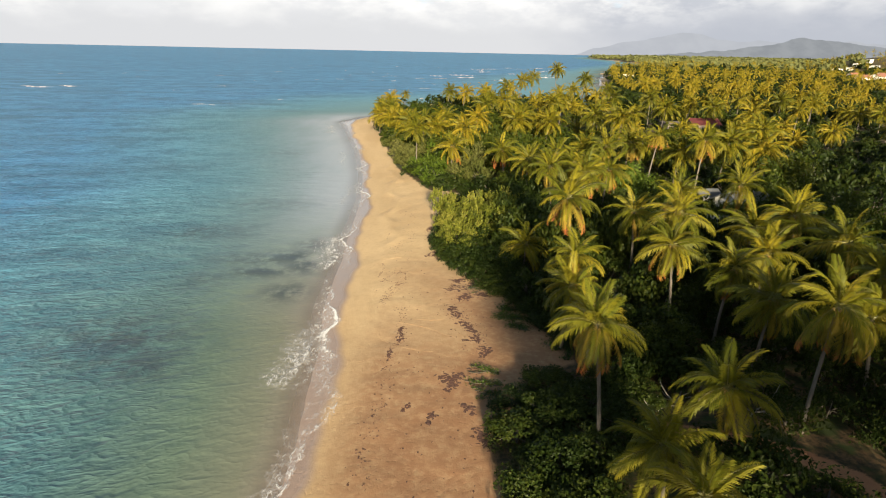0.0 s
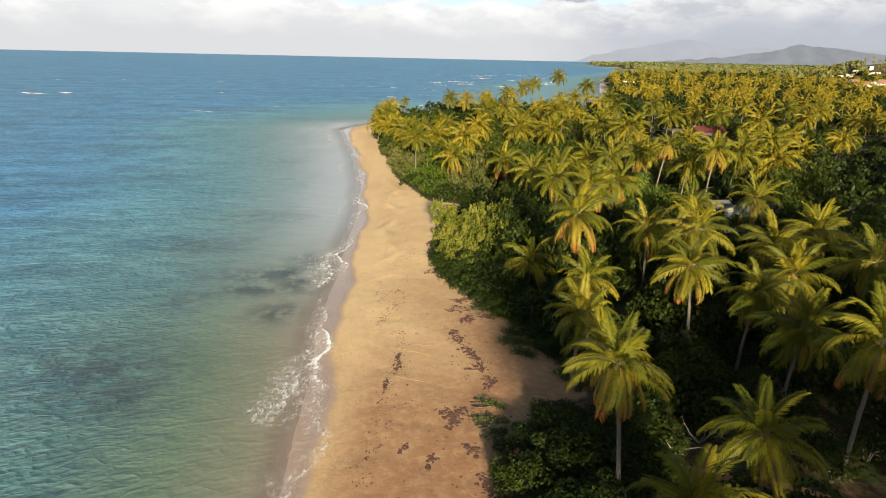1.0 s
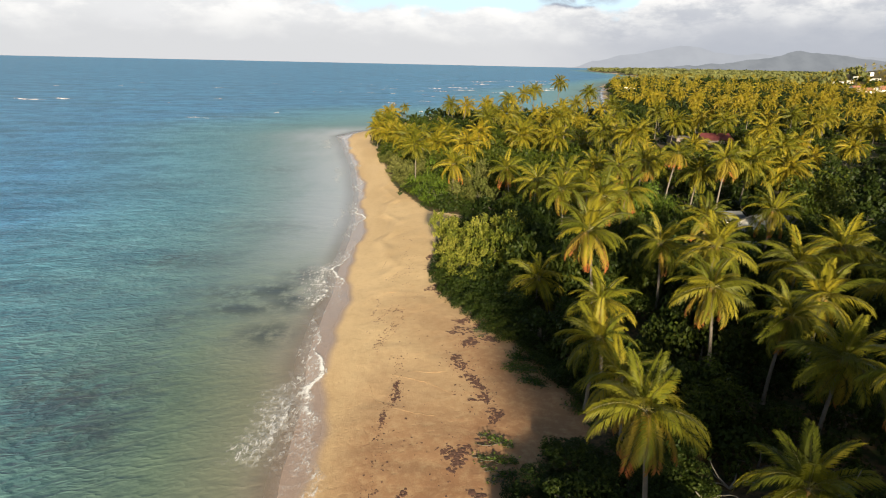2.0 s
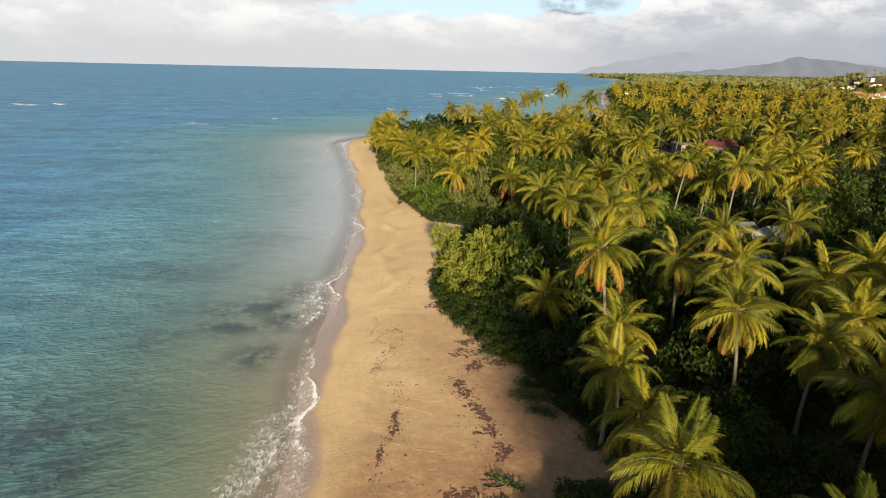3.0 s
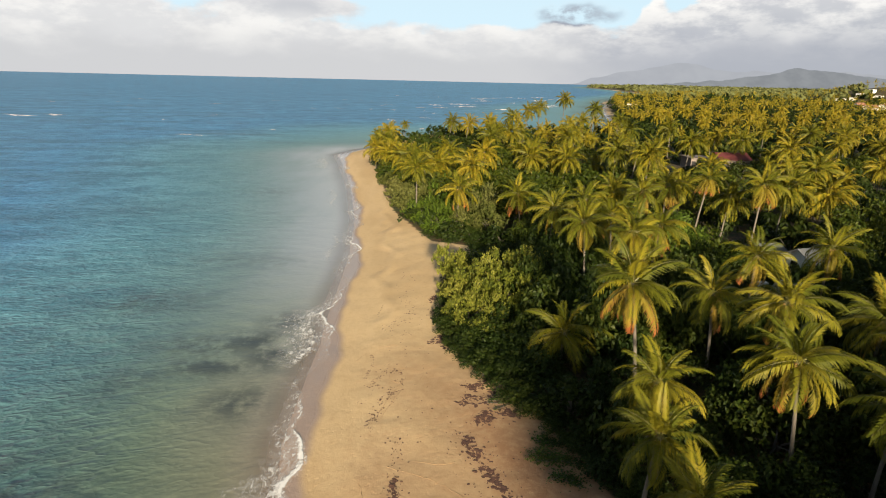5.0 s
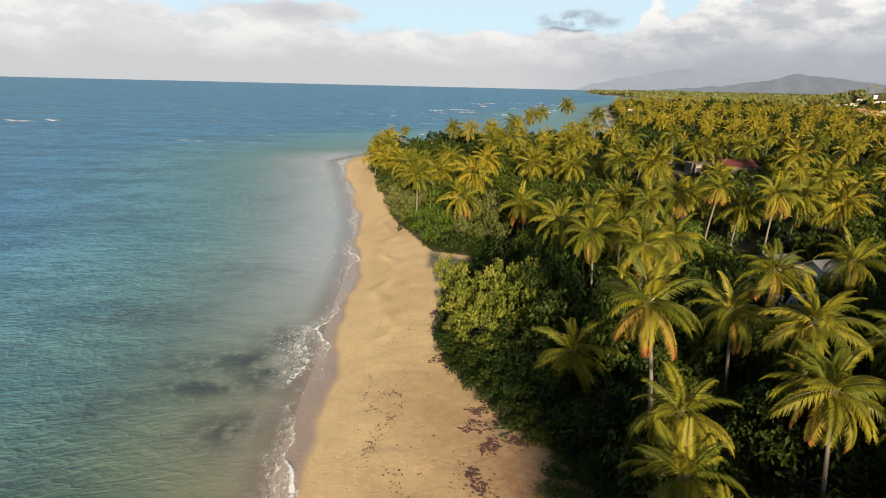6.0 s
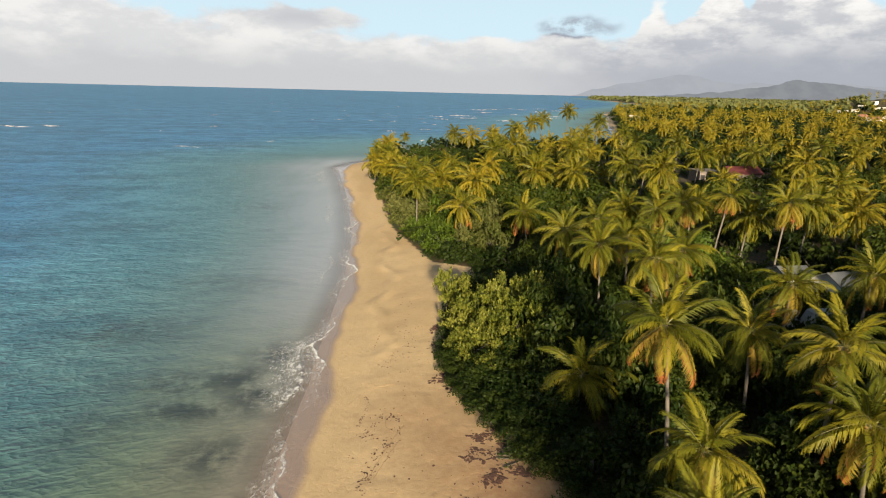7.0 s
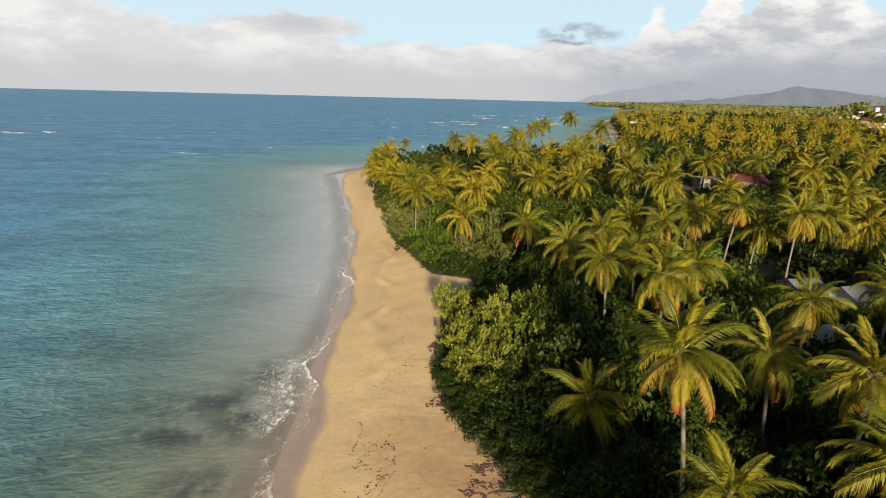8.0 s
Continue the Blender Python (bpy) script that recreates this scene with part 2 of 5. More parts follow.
def water_material():
    """Sea: sandy and clear at the edge, green over the shallows, blue outside; weed beds darken it in patches."""
    m, n = material("sea_water")
    pos = n.place()
    wob = n.noise(n.scaled(pos, (0.06, 0.022, 1)), 1.0, 4.0)
    d = n.attr("off")     # widths of the shallows from the water's edge
    hue = n.attr("hue")
    d2 = n.math("ADD", hue, n.math("MULTIPLY", n.math("SUBTRACT", wob, 0.5), n.math("MULTIPLY", n.math("MINIMUM", hue, 1.5), 0.9)))
    r = n.add("ShaderNodeValToRGB")
    stops = [(0.0, (0.27, 0.225, 0.185)), (0.07, (0.195, 0.208, 0.150)), (0.18, (0.132, 0.190, 0.142)), (0.31, (0.092, 0.172, 0.166)),
             (0.45, (0.108, 0.228, 0.244)), (0.68, (0.112, 0.288, 0.372)), (1.0, (0.072, 0.250, 0.475))]
    while len(r.color_ramp.elements) < len(stops):
        r.color_ramp.elements.new(0.5)
    for e, (p, c) in zip(r.color_ramp.elements, stops):
        e.position, e.color = p, (*c, 1)
    n.put(r.inputs[0], n.math("DIVIDE", d2, 10.0, clamp=True))
    col = r.outputs[0]
    col = n.mix(n.math("MULTIPLY", n.attr("milky"), n.step(wob, 0.3, 0.6, 0.6, 1.0)), col, (0.41, 0.425, 0.47))
    weed = n.math("MULTIPLY", n.attr("weed"), n.step(n.noise(n.scaled(pos, (0.42, 0.34, 1)), 1.0, 5.0, 0.65), 0.34, 0.58))
    col = n.mix(n.math("MULTIPLY", weed, 0.92), col, (0.052, 0.066, 0.070))
    streak = n.noise(n.crests(pos, 14, 0.012, 0.05), 1.0, 5.0)
    col = n.mix(n.math("MULTIPLY", n.step(streak, 0.40, 0.66), n.math("MULTIPLY", n.step(d, 2.0, 5.0), 0.4)), col, (0.050, 0.142, 0.215))
    ridge = lambda k: n.math("POWER", n.math("SUBTRACT", 1.0, n.math("ABSOLUTE", n.math("SUBTRACT", n.math("MULTIPLY", k, 2.0), 1.0))), 2.0)
    # shading of ripples and far chop put into the colour as darker tone
    ruffle_shade = n.step(n.noise(n.crests(pos, 17, 0.28, 0.46), 1.0, 7.0, 0.75), 0.44, 0.62)
    col = n.mix(n.math("MULTIPLY", ruffle_shade, n.step(d, 0.6, 3.0, 0.0, 0.45)), col, n.mix(0.45, col, (0.012, 0.055, 0.090)))
    chop_shade = n.step(n.noise(n.crests(pos, 12, 0.07, 0.11), 1.0, 11.0, 0.86), 0.45, 0.56)
    col = n.mix(n.math("MULTIPLY", chop_shade, n.step(d, 1.5, 6.0, 0.0, 0.85)), col, n.mix(0.6, col, (0.020, 0.086, 0.150)))
    small = ridge(n.noise(n.crests(pos, 20, 1.10, 1.70), 1.0, 2.0, 0.5))
    chop = n.noise(n.crests(pos, 17, 0.30, 0.42), 1.0, 3.0, 0.55)
    wave = ridge(n.noise(n.crests(pos, 19, 0.52, 0.85), 1.0, 2.0, 0.5, 0.15))
    rollers = n.math("MULTIPLY", n.noise(n.crests(pos, 14, 0.09, 0.17), 1.0, 4.0, 0.6), n.step(d, 3.0, 8.0, 0.0, 1.7))
    calm = n.step(d, 0.5, 4.5, 0.14, 1.0)
    h = n.math("MULTIPLY", n.math("ADD", n.math("MULTIPLY", small, 0.13), n.math("ADD", n.math("MULTIPLY", wave, 0.32), n.math("ADD", rollers, n.math("MULTIPLY", chop, 0.7)))), calm)
    nor = n.bump(h, 0.5, 0.8)
    fres = n.add("ShaderNodeFresnel")
    fres.inputs["IOR"].default_value = 1.33
    n.put(fres.inputs["Normal"], nor)
    deep, gloss = n.add("ShaderNodeBsdfDiffuse"), n.add("ShaderNodeBsdfGlossy")
    n.put(deep.inputs["Color"], col)
    n.put(deep.inputs["Normal"], nor)
    n.put(gloss.inputs["Normal"], nor)
    gloss.inputs["Roughness"].default_value = 0.12
    body = n.blend(n.math("MINIMUM", n.math("MULTIPLY", fres.outputs[0], 0.8), 0.20), deep.outputs[0], gloss.outputs[0])
    clear = n.add("ShaderNodeBsdfTransparent")
    n.out(n.blend(n.step(d, 0.0, 0.5, 0.45, 1.0), clear.outputs[0], body))
    return m


def foam_material():
    m, n = material("foam")
    pos = n.place()
    swirl = n.add("ShaderNodeTexNoise")
    n.put(swirl.inputs["Vector"], pos)
    swirl.inputs["Scale"].default_value, swirl.inputs["Detail"].default_value = 1.6, 4.0
    bend = n.add("ShaderNodeVectorMath", operation="MULTIPLY_ADD")
    n.put(bend.inputs[0], swirl.outputs["Color"])
    bend.inputs[1].default_value = (1.3, 1.3, 0)
    n.put(bend.inputs[2], n.scaled(pos, (1, 0.8, 1)))
    warped = bend.outputs[0]
    lace = n.add("ShaderNodeTexVoronoi", feature="DISTANCE_TO_EDGE")
    n.put(lace.inputs["Vector"], warped)
    lace.inputs["Scale"].default_value = 2.4
    net = n.step(n.math("ADD", lace.outputs[0], n.math("MULTIPLY", n.noise(pos, 3.0, 5.0), 0.25)), 0.16, 0.28, 1.0, 0.0)
    body = n.attr("thick")
    a = n.math("ADD", n.math("MULTIPLY", body, 1.15), n.math("MULTIPLY", n.math("SUBTRACT", n.noise(pos, 1.3, 6.0, 0.7), 0.5), 1.5))
    full = n.step(a, 0.64, 1.05)
    wisp = n.step(n.noise(n.scaled(pos, (2.2, 0.9, 1), (0, 0, 20)), 1.4, 6.0, 0.7, 1.0), 0.50, 0.62)
    f = n.math("MAXIMUM", full, n.math("MULTIPLY", n.math("MAXIMUM", n.math("MULTIPLY", net, 0.34), n.math("MULTIPLY", wisp, 0.85)), n.step(a, 0.15, 0.6, 0.0, 0.8)))
    n.out(n.blend(f, n.add("ShaderNodeBsdfTransparent").outputs[0], n.principled((0.80, 0.79, 0.77), 0.6, n.bump(lace.outputs[0], 0.4, 0.05))))
    return m


def plain(name, a, b, rough, scale=1.5, metal=0.0, stretch=(1, 1, 1)):
    """A painted, plastered or metal surface with blotches and fine grain."""
    m, n = material(name)
    pos = n.scaled(n.place(), stretch)
    f = n.math("ADD", n.math("MULTIPLY", n.noise(pos, scale, 5.0), 0.7), n.math("MULTIPLY", n.noise(pos, scale * 9, 3.0), 0.3))
    n.out(n.principled(n.mix(n.step(f, 0.3, 0.7), a, b), rough, n.bump(f, 0.15, 0.02), Metallic=metal))
    return m


SAND, SEA, FOAM = ground_material(), water_material(), foam_material()
WEED = plain("dry_seaweed", (0.052, 0.024, 0.017), (0.12, 0.058, 0.036), 0.85, 5.0)
TRACK = plain("trodden_sand", (0.34, 0.215, 0.112), (0.44, 0.30, 0.16), 0.9, 3.0)
PLASTER = plain("white_plaster", (0.62, 0.60, 0.56), (0.78, 0.76, 0.72), 0.8)
PINK = plain("pinkish_plaster", (0.13, 0.105, 0.09), (0.20, 0.16, 0.14), 0.85)
RED_ROOF = plain("red_sheet_roof", (0.075, 0.016, 0.017), (0.11, 0.022, 0.021), 0.7, 1.2)
GREY_ROOF = plain("grey_sheet_roof", (0.085, 0.09, 0.096), (0.125, 0.13, 0.134), 0.6, 0.8)
TILE_ROOF = plain("terracotta_roof", (0.20, 0.085, 0.055), (0.29, 0.13, 0.085), 0.85)
DARK = plain("dark_opening", (0.015, 0.015, 0.016), (0.04, 0.04, 0.04), 0.25)
FENCE = plain("grey_weathered_fence", (0.06, 0.055, 0.05), (0.13, 0.12, 0.11), 0.85, 3.0)
CARPAINT = plain("dusty_car_paint", (0.34, 0.34, 0.335), (0.42, 0.42, 0.41), 0.4)
TYRE = plain("tyre_rubber", (0.02, 0.02, 0.02), (0.035, 0.035, 0.035), 0.8)
NUT = plain("coconut_husk", (0.20, 0.10, 0.03), (0.34, 0.20, 0.05), 0.6, 6.0)


def haze_glow_material(name, low, high):
    """Hills in the distance, a plain backdrop that glows, with haze painted into its greys."""
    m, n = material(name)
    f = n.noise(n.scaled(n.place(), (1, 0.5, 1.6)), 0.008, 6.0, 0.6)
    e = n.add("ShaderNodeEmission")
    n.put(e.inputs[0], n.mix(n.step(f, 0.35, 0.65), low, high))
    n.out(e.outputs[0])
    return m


# ---- plan of the coast ----
EDGE = [(-7, -600), (-8, -60), (-8.6, 0), (-9.6, 28), (-9.9, 34), (-10.7, 41), (-11.3, 49), (-12.7, 56), (-13.2, 64), (-13.5, 72), (-14.3, 80),
        (-15.0, 91), (-15.9, 104), (-18.6, 126), (-24.5, 158), (-35.5, 206), (-39.5, 221), (-35, 236), (-25, 252), (-21, 270), (-17, 288), (5, 297),
        (40, 303), (66, 308), (80, 330), (92, 380), (104, 440), (120, 520), (138, 600), (150, 650), (168, 730), (202, 862), (250, 1000), (380, 1300), (462, 1660), (550, 2710), (720, 3200),
        (1500, 4900), (4900, 4900), (4900, -600)]
VEG = [(-3, -60), (-2, -8), (2.5, 8), (4, 20), (3.2, 28), (2.4, 33), (5.2, 39), (6.0, 42.5), (10.4, 44.5), (8.8, 49), (6.0, 57), (2.6, 63.5), (-0.4, 68), (-2.2, 75), (-3.0, 88),
       (-0.2, 96.5), (1.4, 99.5), (1.4, 105.5), (-4.4, 108.0), (-12.4, 130), (-16.4, 150), (-24.5, 201), (-28, 216), (-27, 238), (-16, 262), (-9, 280), (10, 290), (42, 296), (63, 301), (74, 312), (86, 336), (98, 382), (110, 442), (126, 522),
       (144, 600), (158, 652), (176, 731), (207, 863), (256, 1003), (387, 1305), (469, 1662), (556, 2712), (728, 3205), (1520, 4900), (4900, 4900), (4900, -60)]
E_ARR, V_ARR = np.array(EDGE, float), np.array(VEG, float)


def inside_distance(px_, py_, poly):
    """Distance to a closed outline, positive inside it."""
    best = np.full(px_.shape, 1e18)
    inside = np.zeros(px_.shape, bool)
    for (ax, ay), (bx, by) in zip(poly, np.roll(poly, -1, axis=0)):
        dx, dy = bx - ax, by - ay
        t = np.clip(((px_ - ax) * dx + (py_ - ay) * dy) / (dx * dx + dy * dy), 0, 1)
        best = np.minimum(best, (px_ - ax - t * dx) ** 2 + (py_ - ay - t * dy) ** 2)
        if ay != by:
            cross = (ay > py_) != (by > py_)
            inside ^= cross & (px_ < dx * (py_ - ay) / dy + ax)
    return np.where(inside, 1, -1) * np.sqrt(best)


def wobble(x, y, s):
    return (np.sin(x * s + 1.7 * np.sin(y * s * 0.7)) + np.sin(y * s * 1.3 + 2.1 * np.sin(x * s * 0.6 + 1))) * 0.5


def height(x, y):
    """Height of the ground: sea bed, beach, flat wooded land behind it and a low hill far to the right."""
    x, y = np.asarray(x, float), np.asarray(y, float)
    s = inside_distance(x, y, E_ARR)
    land = 1.35 * (1 - np.exp(-np.maximum(s, 0) / 6.0)) + 0.025 * wobble(x, y, 0.9) * np.clip(s / 5, 0, 1)
    sea = -5.0 * (1 - np.exp(np.minimum(s, 0) / 45.0))
    hill = 26 * np.exp(-(((x - 645) / 85) ** 2 + ((y - 960) / 110) ** 2))
    return np.where(s > 0, land, sea) + hill


def hz(x, y):
    return float(height(np.array([x]), np.array([y]))[0])


# ---- mesh helpers ----


def mesh_np(name, verts, tris=(), quads=(), attrs=None, smooth=True):
    me = bpy.data.meshes.new(name)
    verts, tris, quads = np.asarray(verts, np.float32), np.asarray(tris, np.int32).reshape(-1, 3), np.asarray(quads, np.int32).reshape(-1, 4)
    me.vertices.add(len(verts))
    me.vertices.foreach_set("co", verts.ravel())
    loops = np.concatenate([tris.ravel(), quads.ravel()])
    me.loops.add(len(loops))
    me.loops.foreach_set("vertex_index", loops)
    sizes = np.concatenate([np.full(len(tris), 3), np.full(len(quads), 4)])
    me.polygons.add(len(sizes))
    me.polygons.foreach_set("loop_start", np.concatenate([[0], np.cumsum(sizes)[:-1]]).astype(np.int32))
    me.polygons.foreach_set("use_smooth", np.full(len(sizes), smooth))
    me.update(calc_edges=True)
    for k, v in (attrs or {}).items():
        me.attributes.new(k, "FLOAT", "POINT").data.foreach_set("value", np.asarray(v, np.float32).ravel())
    return me


def part(name, me, mat, parent=None, label="", at=None):
    """One mesh object, under a thing or a part."""
    if isinstance(me, bmesh.types.BMesh):
        bm, me = me, bpy.data.meshes.new(name)
        bm.to_mesh(me)
        bm.free()
    if mat is not None and not me.materials:
        me.materials.append(mat)
    ob = new(name, me)
    ob.parent = parent
    if at is not None:
        ob.matrix_basis = at
    if label:
        ob["label"] = label
    return ob


def thing(name, x, y, z, label, category, group="", turn=0.0, kind=""):
    ob = new(name)
    ob.matrix_basis = pose(x, y, z, 0, 0, turn)
    return tagged(ob, label, category, group, kind)


def join(pieces):
    """Several (verts, tris, quads) in one."""
    v, t, q, k = [], [], [], 0
    for a, b, c in pieces:
        v.append(np.asarray(a, float))
        t.append(np.asarray(b, int).reshape(-1, 3) + k)
        q.append(np.asarray(c, int).reshape(-1, 4) + k)
        k += len(a)
    return np.concatenate(v), np.concatenate(t), np.concatenate(q)


def tube(points, radii, sides=6):
    pts = [Vector(p) for p in points]
    v, q = [], []
    for i, p in enumerate(pts):
        d = (pts[min(i + 1, len(pts) - 1)] - pts[max(i - 1, 0)]).normalized()
        a = d.cross(Vector((0.31, 0.95, 0.05))).normalized()
        b = d.cross(a)
        for k in range(sides):
            w = 2 * math.pi * k / sides
            v.append(p + (a * math.cos(w) + b * math.sin(w)) * radii[i])
    for i in range(len(pts) - 1):
        for k in range(sides):
            k2 = (k + 1) % sides
            q.append((i * sides + k, i * sides + k2, (i + 1) * sides + k2, (i + 1) * sides + k))
    v.append(pts[-1])
    top, last = len(v) - 1, (len(pts) - 1) * sides
    t = [(last + k, last + (k + 1) % sides, top) for k in range(sides)]
    return np.array([tuple(p) for p in v]), np.array(t), np.array(q)


def box(bm, x0, y0, z0, x1, y1, z1):
    r = bmesh.ops.create_cube(bm, size=1.0)
    bmesh.ops.scale(bm, vec=(x1 - x0, y1 - y0, z1 - z0), verts=r["verts"])
    bmesh.ops.translate(bm, vec=((x0 + x1) / 2, (y0 + y1) / 2, (z0 + z1) / 2), verts=r["verts"])


def boxed(x0, y0, z0, x1, y1, z1, bevel=0.0):
    bm = bmesh.new()
    box(bm, x0, y0, z0, x1, y1, z1)
    if bevel:
        bmesh.ops.bevel(bm, geom=bm.edges[:], offset=bevel, segments=2, affect="EDGES", profile=0.6)
    return bm


# ---- ground and sea ----


def spread(stops):
    """Grid lines: (from, to, step) stretches end to end."""
    out = [stops[0][0]]
    for a, b, s in stops:
        k = max(1, round((b - a) / s))
        out += [a + (b - a) * (i + 1) / k for i in range(k)]
    return np.array(out)


def grid(xs, ys):
    gx, gy = np.meshgrid(xs, ys)
    w = len(xs)
    i = (np.arange(len(ys) - 1)[:, None] * w + np.arange(w - 1)[None, :]).ravel()
    return gx.ravel(), gy.ravel(), np.stack([i, i + 1, i + 1 + w, i + w], 1)


def near_line(x, y, line):
    best = np.full(x.shape, 1e9)
    for (ax, ay), (bx, by) in zip(line[:-1], line[1:]):
        dx, dy = bx - ax, by - ay
        t = np.clip(((x - ax) * dx + (y - ay) * dy) / (dx * dx + dy * dy), 0, 1)
        best = np.minimum(best, np.hypot(x - ax - t * dx, y - ay - t * dy))
    return best


PATH_LINE = [(14, 35.5), (18.9, 34.2), (21.1, 33.6), (23.5, 32.4), (25.4, 30.6), (28, 27), (33, 22)]


# how far up the sand the waves have wetted it: x and y
WET_LINE = ((-8.2, -8.4, -8.6, -8.9, -8.8, -10.4, -11.2, -11.9, -12.6, -13.0, -14.8, -18.0, -24.0, -34.6),
            (0, 20, 28, 40, 48, 55, 65, 72, 80, 93, 106, 130, 160, 206))


def build_ground():
    xs = spread([(-4900, -900, 400), (-900, -120, 60), (-120, -44, 6), (-44, -16, 1.0), (-16, 14, 0.4), (14, 44, 1.2), (44, 160, 6), (160, 700, 30), (700, 1600, 50), (1600, 4900, 300)])
    ys = spread([(-600, -20, 40), (-20, 24, 2.5), (24, 84, 0.4), (84, 130, 0.8), (130, 240, 2), (240, 620, 10), (620, 2000, 45), (2000, 4900, 200)])
    x, y, q = grid(xs, ys)
    s, v = inside_distance(x, y, E_ARR), inside_distance(x, y, V_ARR)
    z = height(x, y)
    rough = np.array([noise.noise((a * 0.8, b * 0.8, 0)) + 0.6 * noise.noise((a * 1.9, b * 1.9, 3)) if -16 < a < 14 and 24 < b < 130 else 0 for a, b in zip(x, y)])
    z = z + np.clip((s - 2.5) / 3, 0, 1) * np.clip((1 - v) / 2, 0, 1) * rough * 0.03
    # a scarp with cusps where high water has stood
    cusp = np.exp(-((s - 6.0 - 0.9 * np.sin(y * 0.33) - 0.4 * np.sin(y * 0.81)) / 0.7) ** 2)
    z = z + 0.16 * cusp * np.clip((y - 66) / 20, 0, 1) * np.clip((205 - y) / 30, 0, 1)
    path = np.clip(1.4 - near_line(x, y, PATH_LINE) / 1.0, 0, 1)
    wet_x = np.interp(y, WET_LINE[1], WET_LINE[0]) + 0.45 * np.sin(y * 0.19 + 1.0) + 0.25 * np.sin(y * 0.47) + 0.12 * np.sin(y * 1.3)
    wet = np.where((y > 0) & (y < 225) & (x < 20), np.clip(0.5 - (x - wet_x) / 1.7, 0, 1), np.clip(1.0 - (s - 1.0) / 3.0, 0, 1))
    # sand turns redder and darker towards the trees and towards the near end
    redder = np.clip((v + 10.5 + 2.5 * np.clip((50 - y) / 15, 0, 1)) / 7.0, 0, 1) * np.clip((74 - y) / 20, 0, 1)
    redder = np.maximum(redder, 0.9 * np.clip((62 - y) / 20, 0, 1) * np.clip((x + 9.5) / 4.0, 0.3, 1))
    litter = np.clip((v + 0.3) / 1.8, 0, 1)
    me = mesh_np("ground", np.stack([x, y, z], 1), quads=q, attrs=dict(wet=wet, redder=redder, litter=litter, path=path))
    tagged(part("ground", me, SAND), "golden sand beach with soil under the trees", "beach", kind="structure")


# dark patches under the water: x, y, half widths, how dark
WEED_BEDS = [(-29.8, 48.2, 8, 6, 0.9), (-25.5, 44.0, 4, 3, 0.9), (-24, 71.5, 6, 2.5, 0.9), (-17.5, 70.2, 3, 4, 1.0), (-17.8, 61.0, 3, 3, 0.9), (-20.0, 72.7, 4, 3, 1.0), (-35.7, 82.9, 7, 4, 0.75), (-48, 71.7, 9, 4, 0.4), (-31, 100, 10, 4, 0.35),
             (-60, 130, 9, 5, 0.3), (-42, 152, 6, 5, 0.35), (-90, 190, 14, 8, 0.3), (-18, 78, 3, 3, 0.9), (-22.5, 67.0, 4, 2, 1.0), (-15.8, 70.4, 2.2, 1.8, 0.9), (-28, 64, 3, 3, 0.6), (-95, 284, 24, 5, 0.6), (-120, 342, 16, 6, 0.4), (-70, 255, 16, 4, 0.35)]


def build_sea():
    xs = spread([(-4900, -900, 400), (-900, -160, 40), (-160, -60, 5), (-60, -5, 0.8), (-5, 60, 13), (60, 300, 30), (300, 1600, 130), (1600, 4900, 600)])
    ys = spread([(-600, -20, 60), (-20, 20, 5), (20, 130, 0.8), (130, 260, 2.5), (260, 420, 4), (420, 900, 20), (900, 4900, 250)])
    x, y, q = grid(xs, ys)
    s = -inside_distance(x, y, E_ARR)
    keep = (s[q] > -3.0).any(1)
    near = np.clip((y - 20) / 60, 0, 1) * np.clip((260 - y) / 60, 0, 1) * np.clip((x + 150) / 60, 0, 1)
    z = 0.05 * wobble(x * 0.5, y * 1.6, 1.1) * near * np.clip(s / 10, 0, 1)
    off = np.maximum(s, 0) / np.interp(y, [0, 300, 600, 900, 5000], [3.6, 14.0, 22.0, 12.0, 12.0])
    milky = 0.85 * np.exp(-(np.maximum(s - 1, 0) / (8.0 + 0.05 * np.clip(y, 0, 200))) ** 2) * np.clip((y - 52) / 50, 0, 1) * np.clip((262 - y) / 22, 0, 1)
    weed = np.zeros(x.shape)
    for a, b, ra, rb, k in WEED_BEDS:
        weed = np.maximum(weed, k * np.exp(-(((x - a) / ra) ** 2 + ((y - b) / rb) ** 2) ** 1.2))
    used = np.zeros(len(x), bool)
    used[q[keep].ravel()] = True
    idx = np.cumsum(used) - 1
    me = mesh_np("sea", np.stack([x, y, z], 1)[used], quads=idx[q[keep]],
                 attrs=dict(off=off[used], hue=(off + (2.0 * np.clip((y - 60) / 50, 0, 1) + 1.2 * np.clip((y - 245) / 70, 0, 1)) * np.clip(off * 1.5, 0, 1))[used], milky=np.clip(milky, 0, 1)[used], weed=(weed * np.clip(s / 3, 0, 1))[used]))
    tagged(part("sea", me, SEA), "blue-green tropical sea with small ripples over sandy shallows", "sea", kind="structure")


build_ground()
build_sea()

# ---- distant land ----


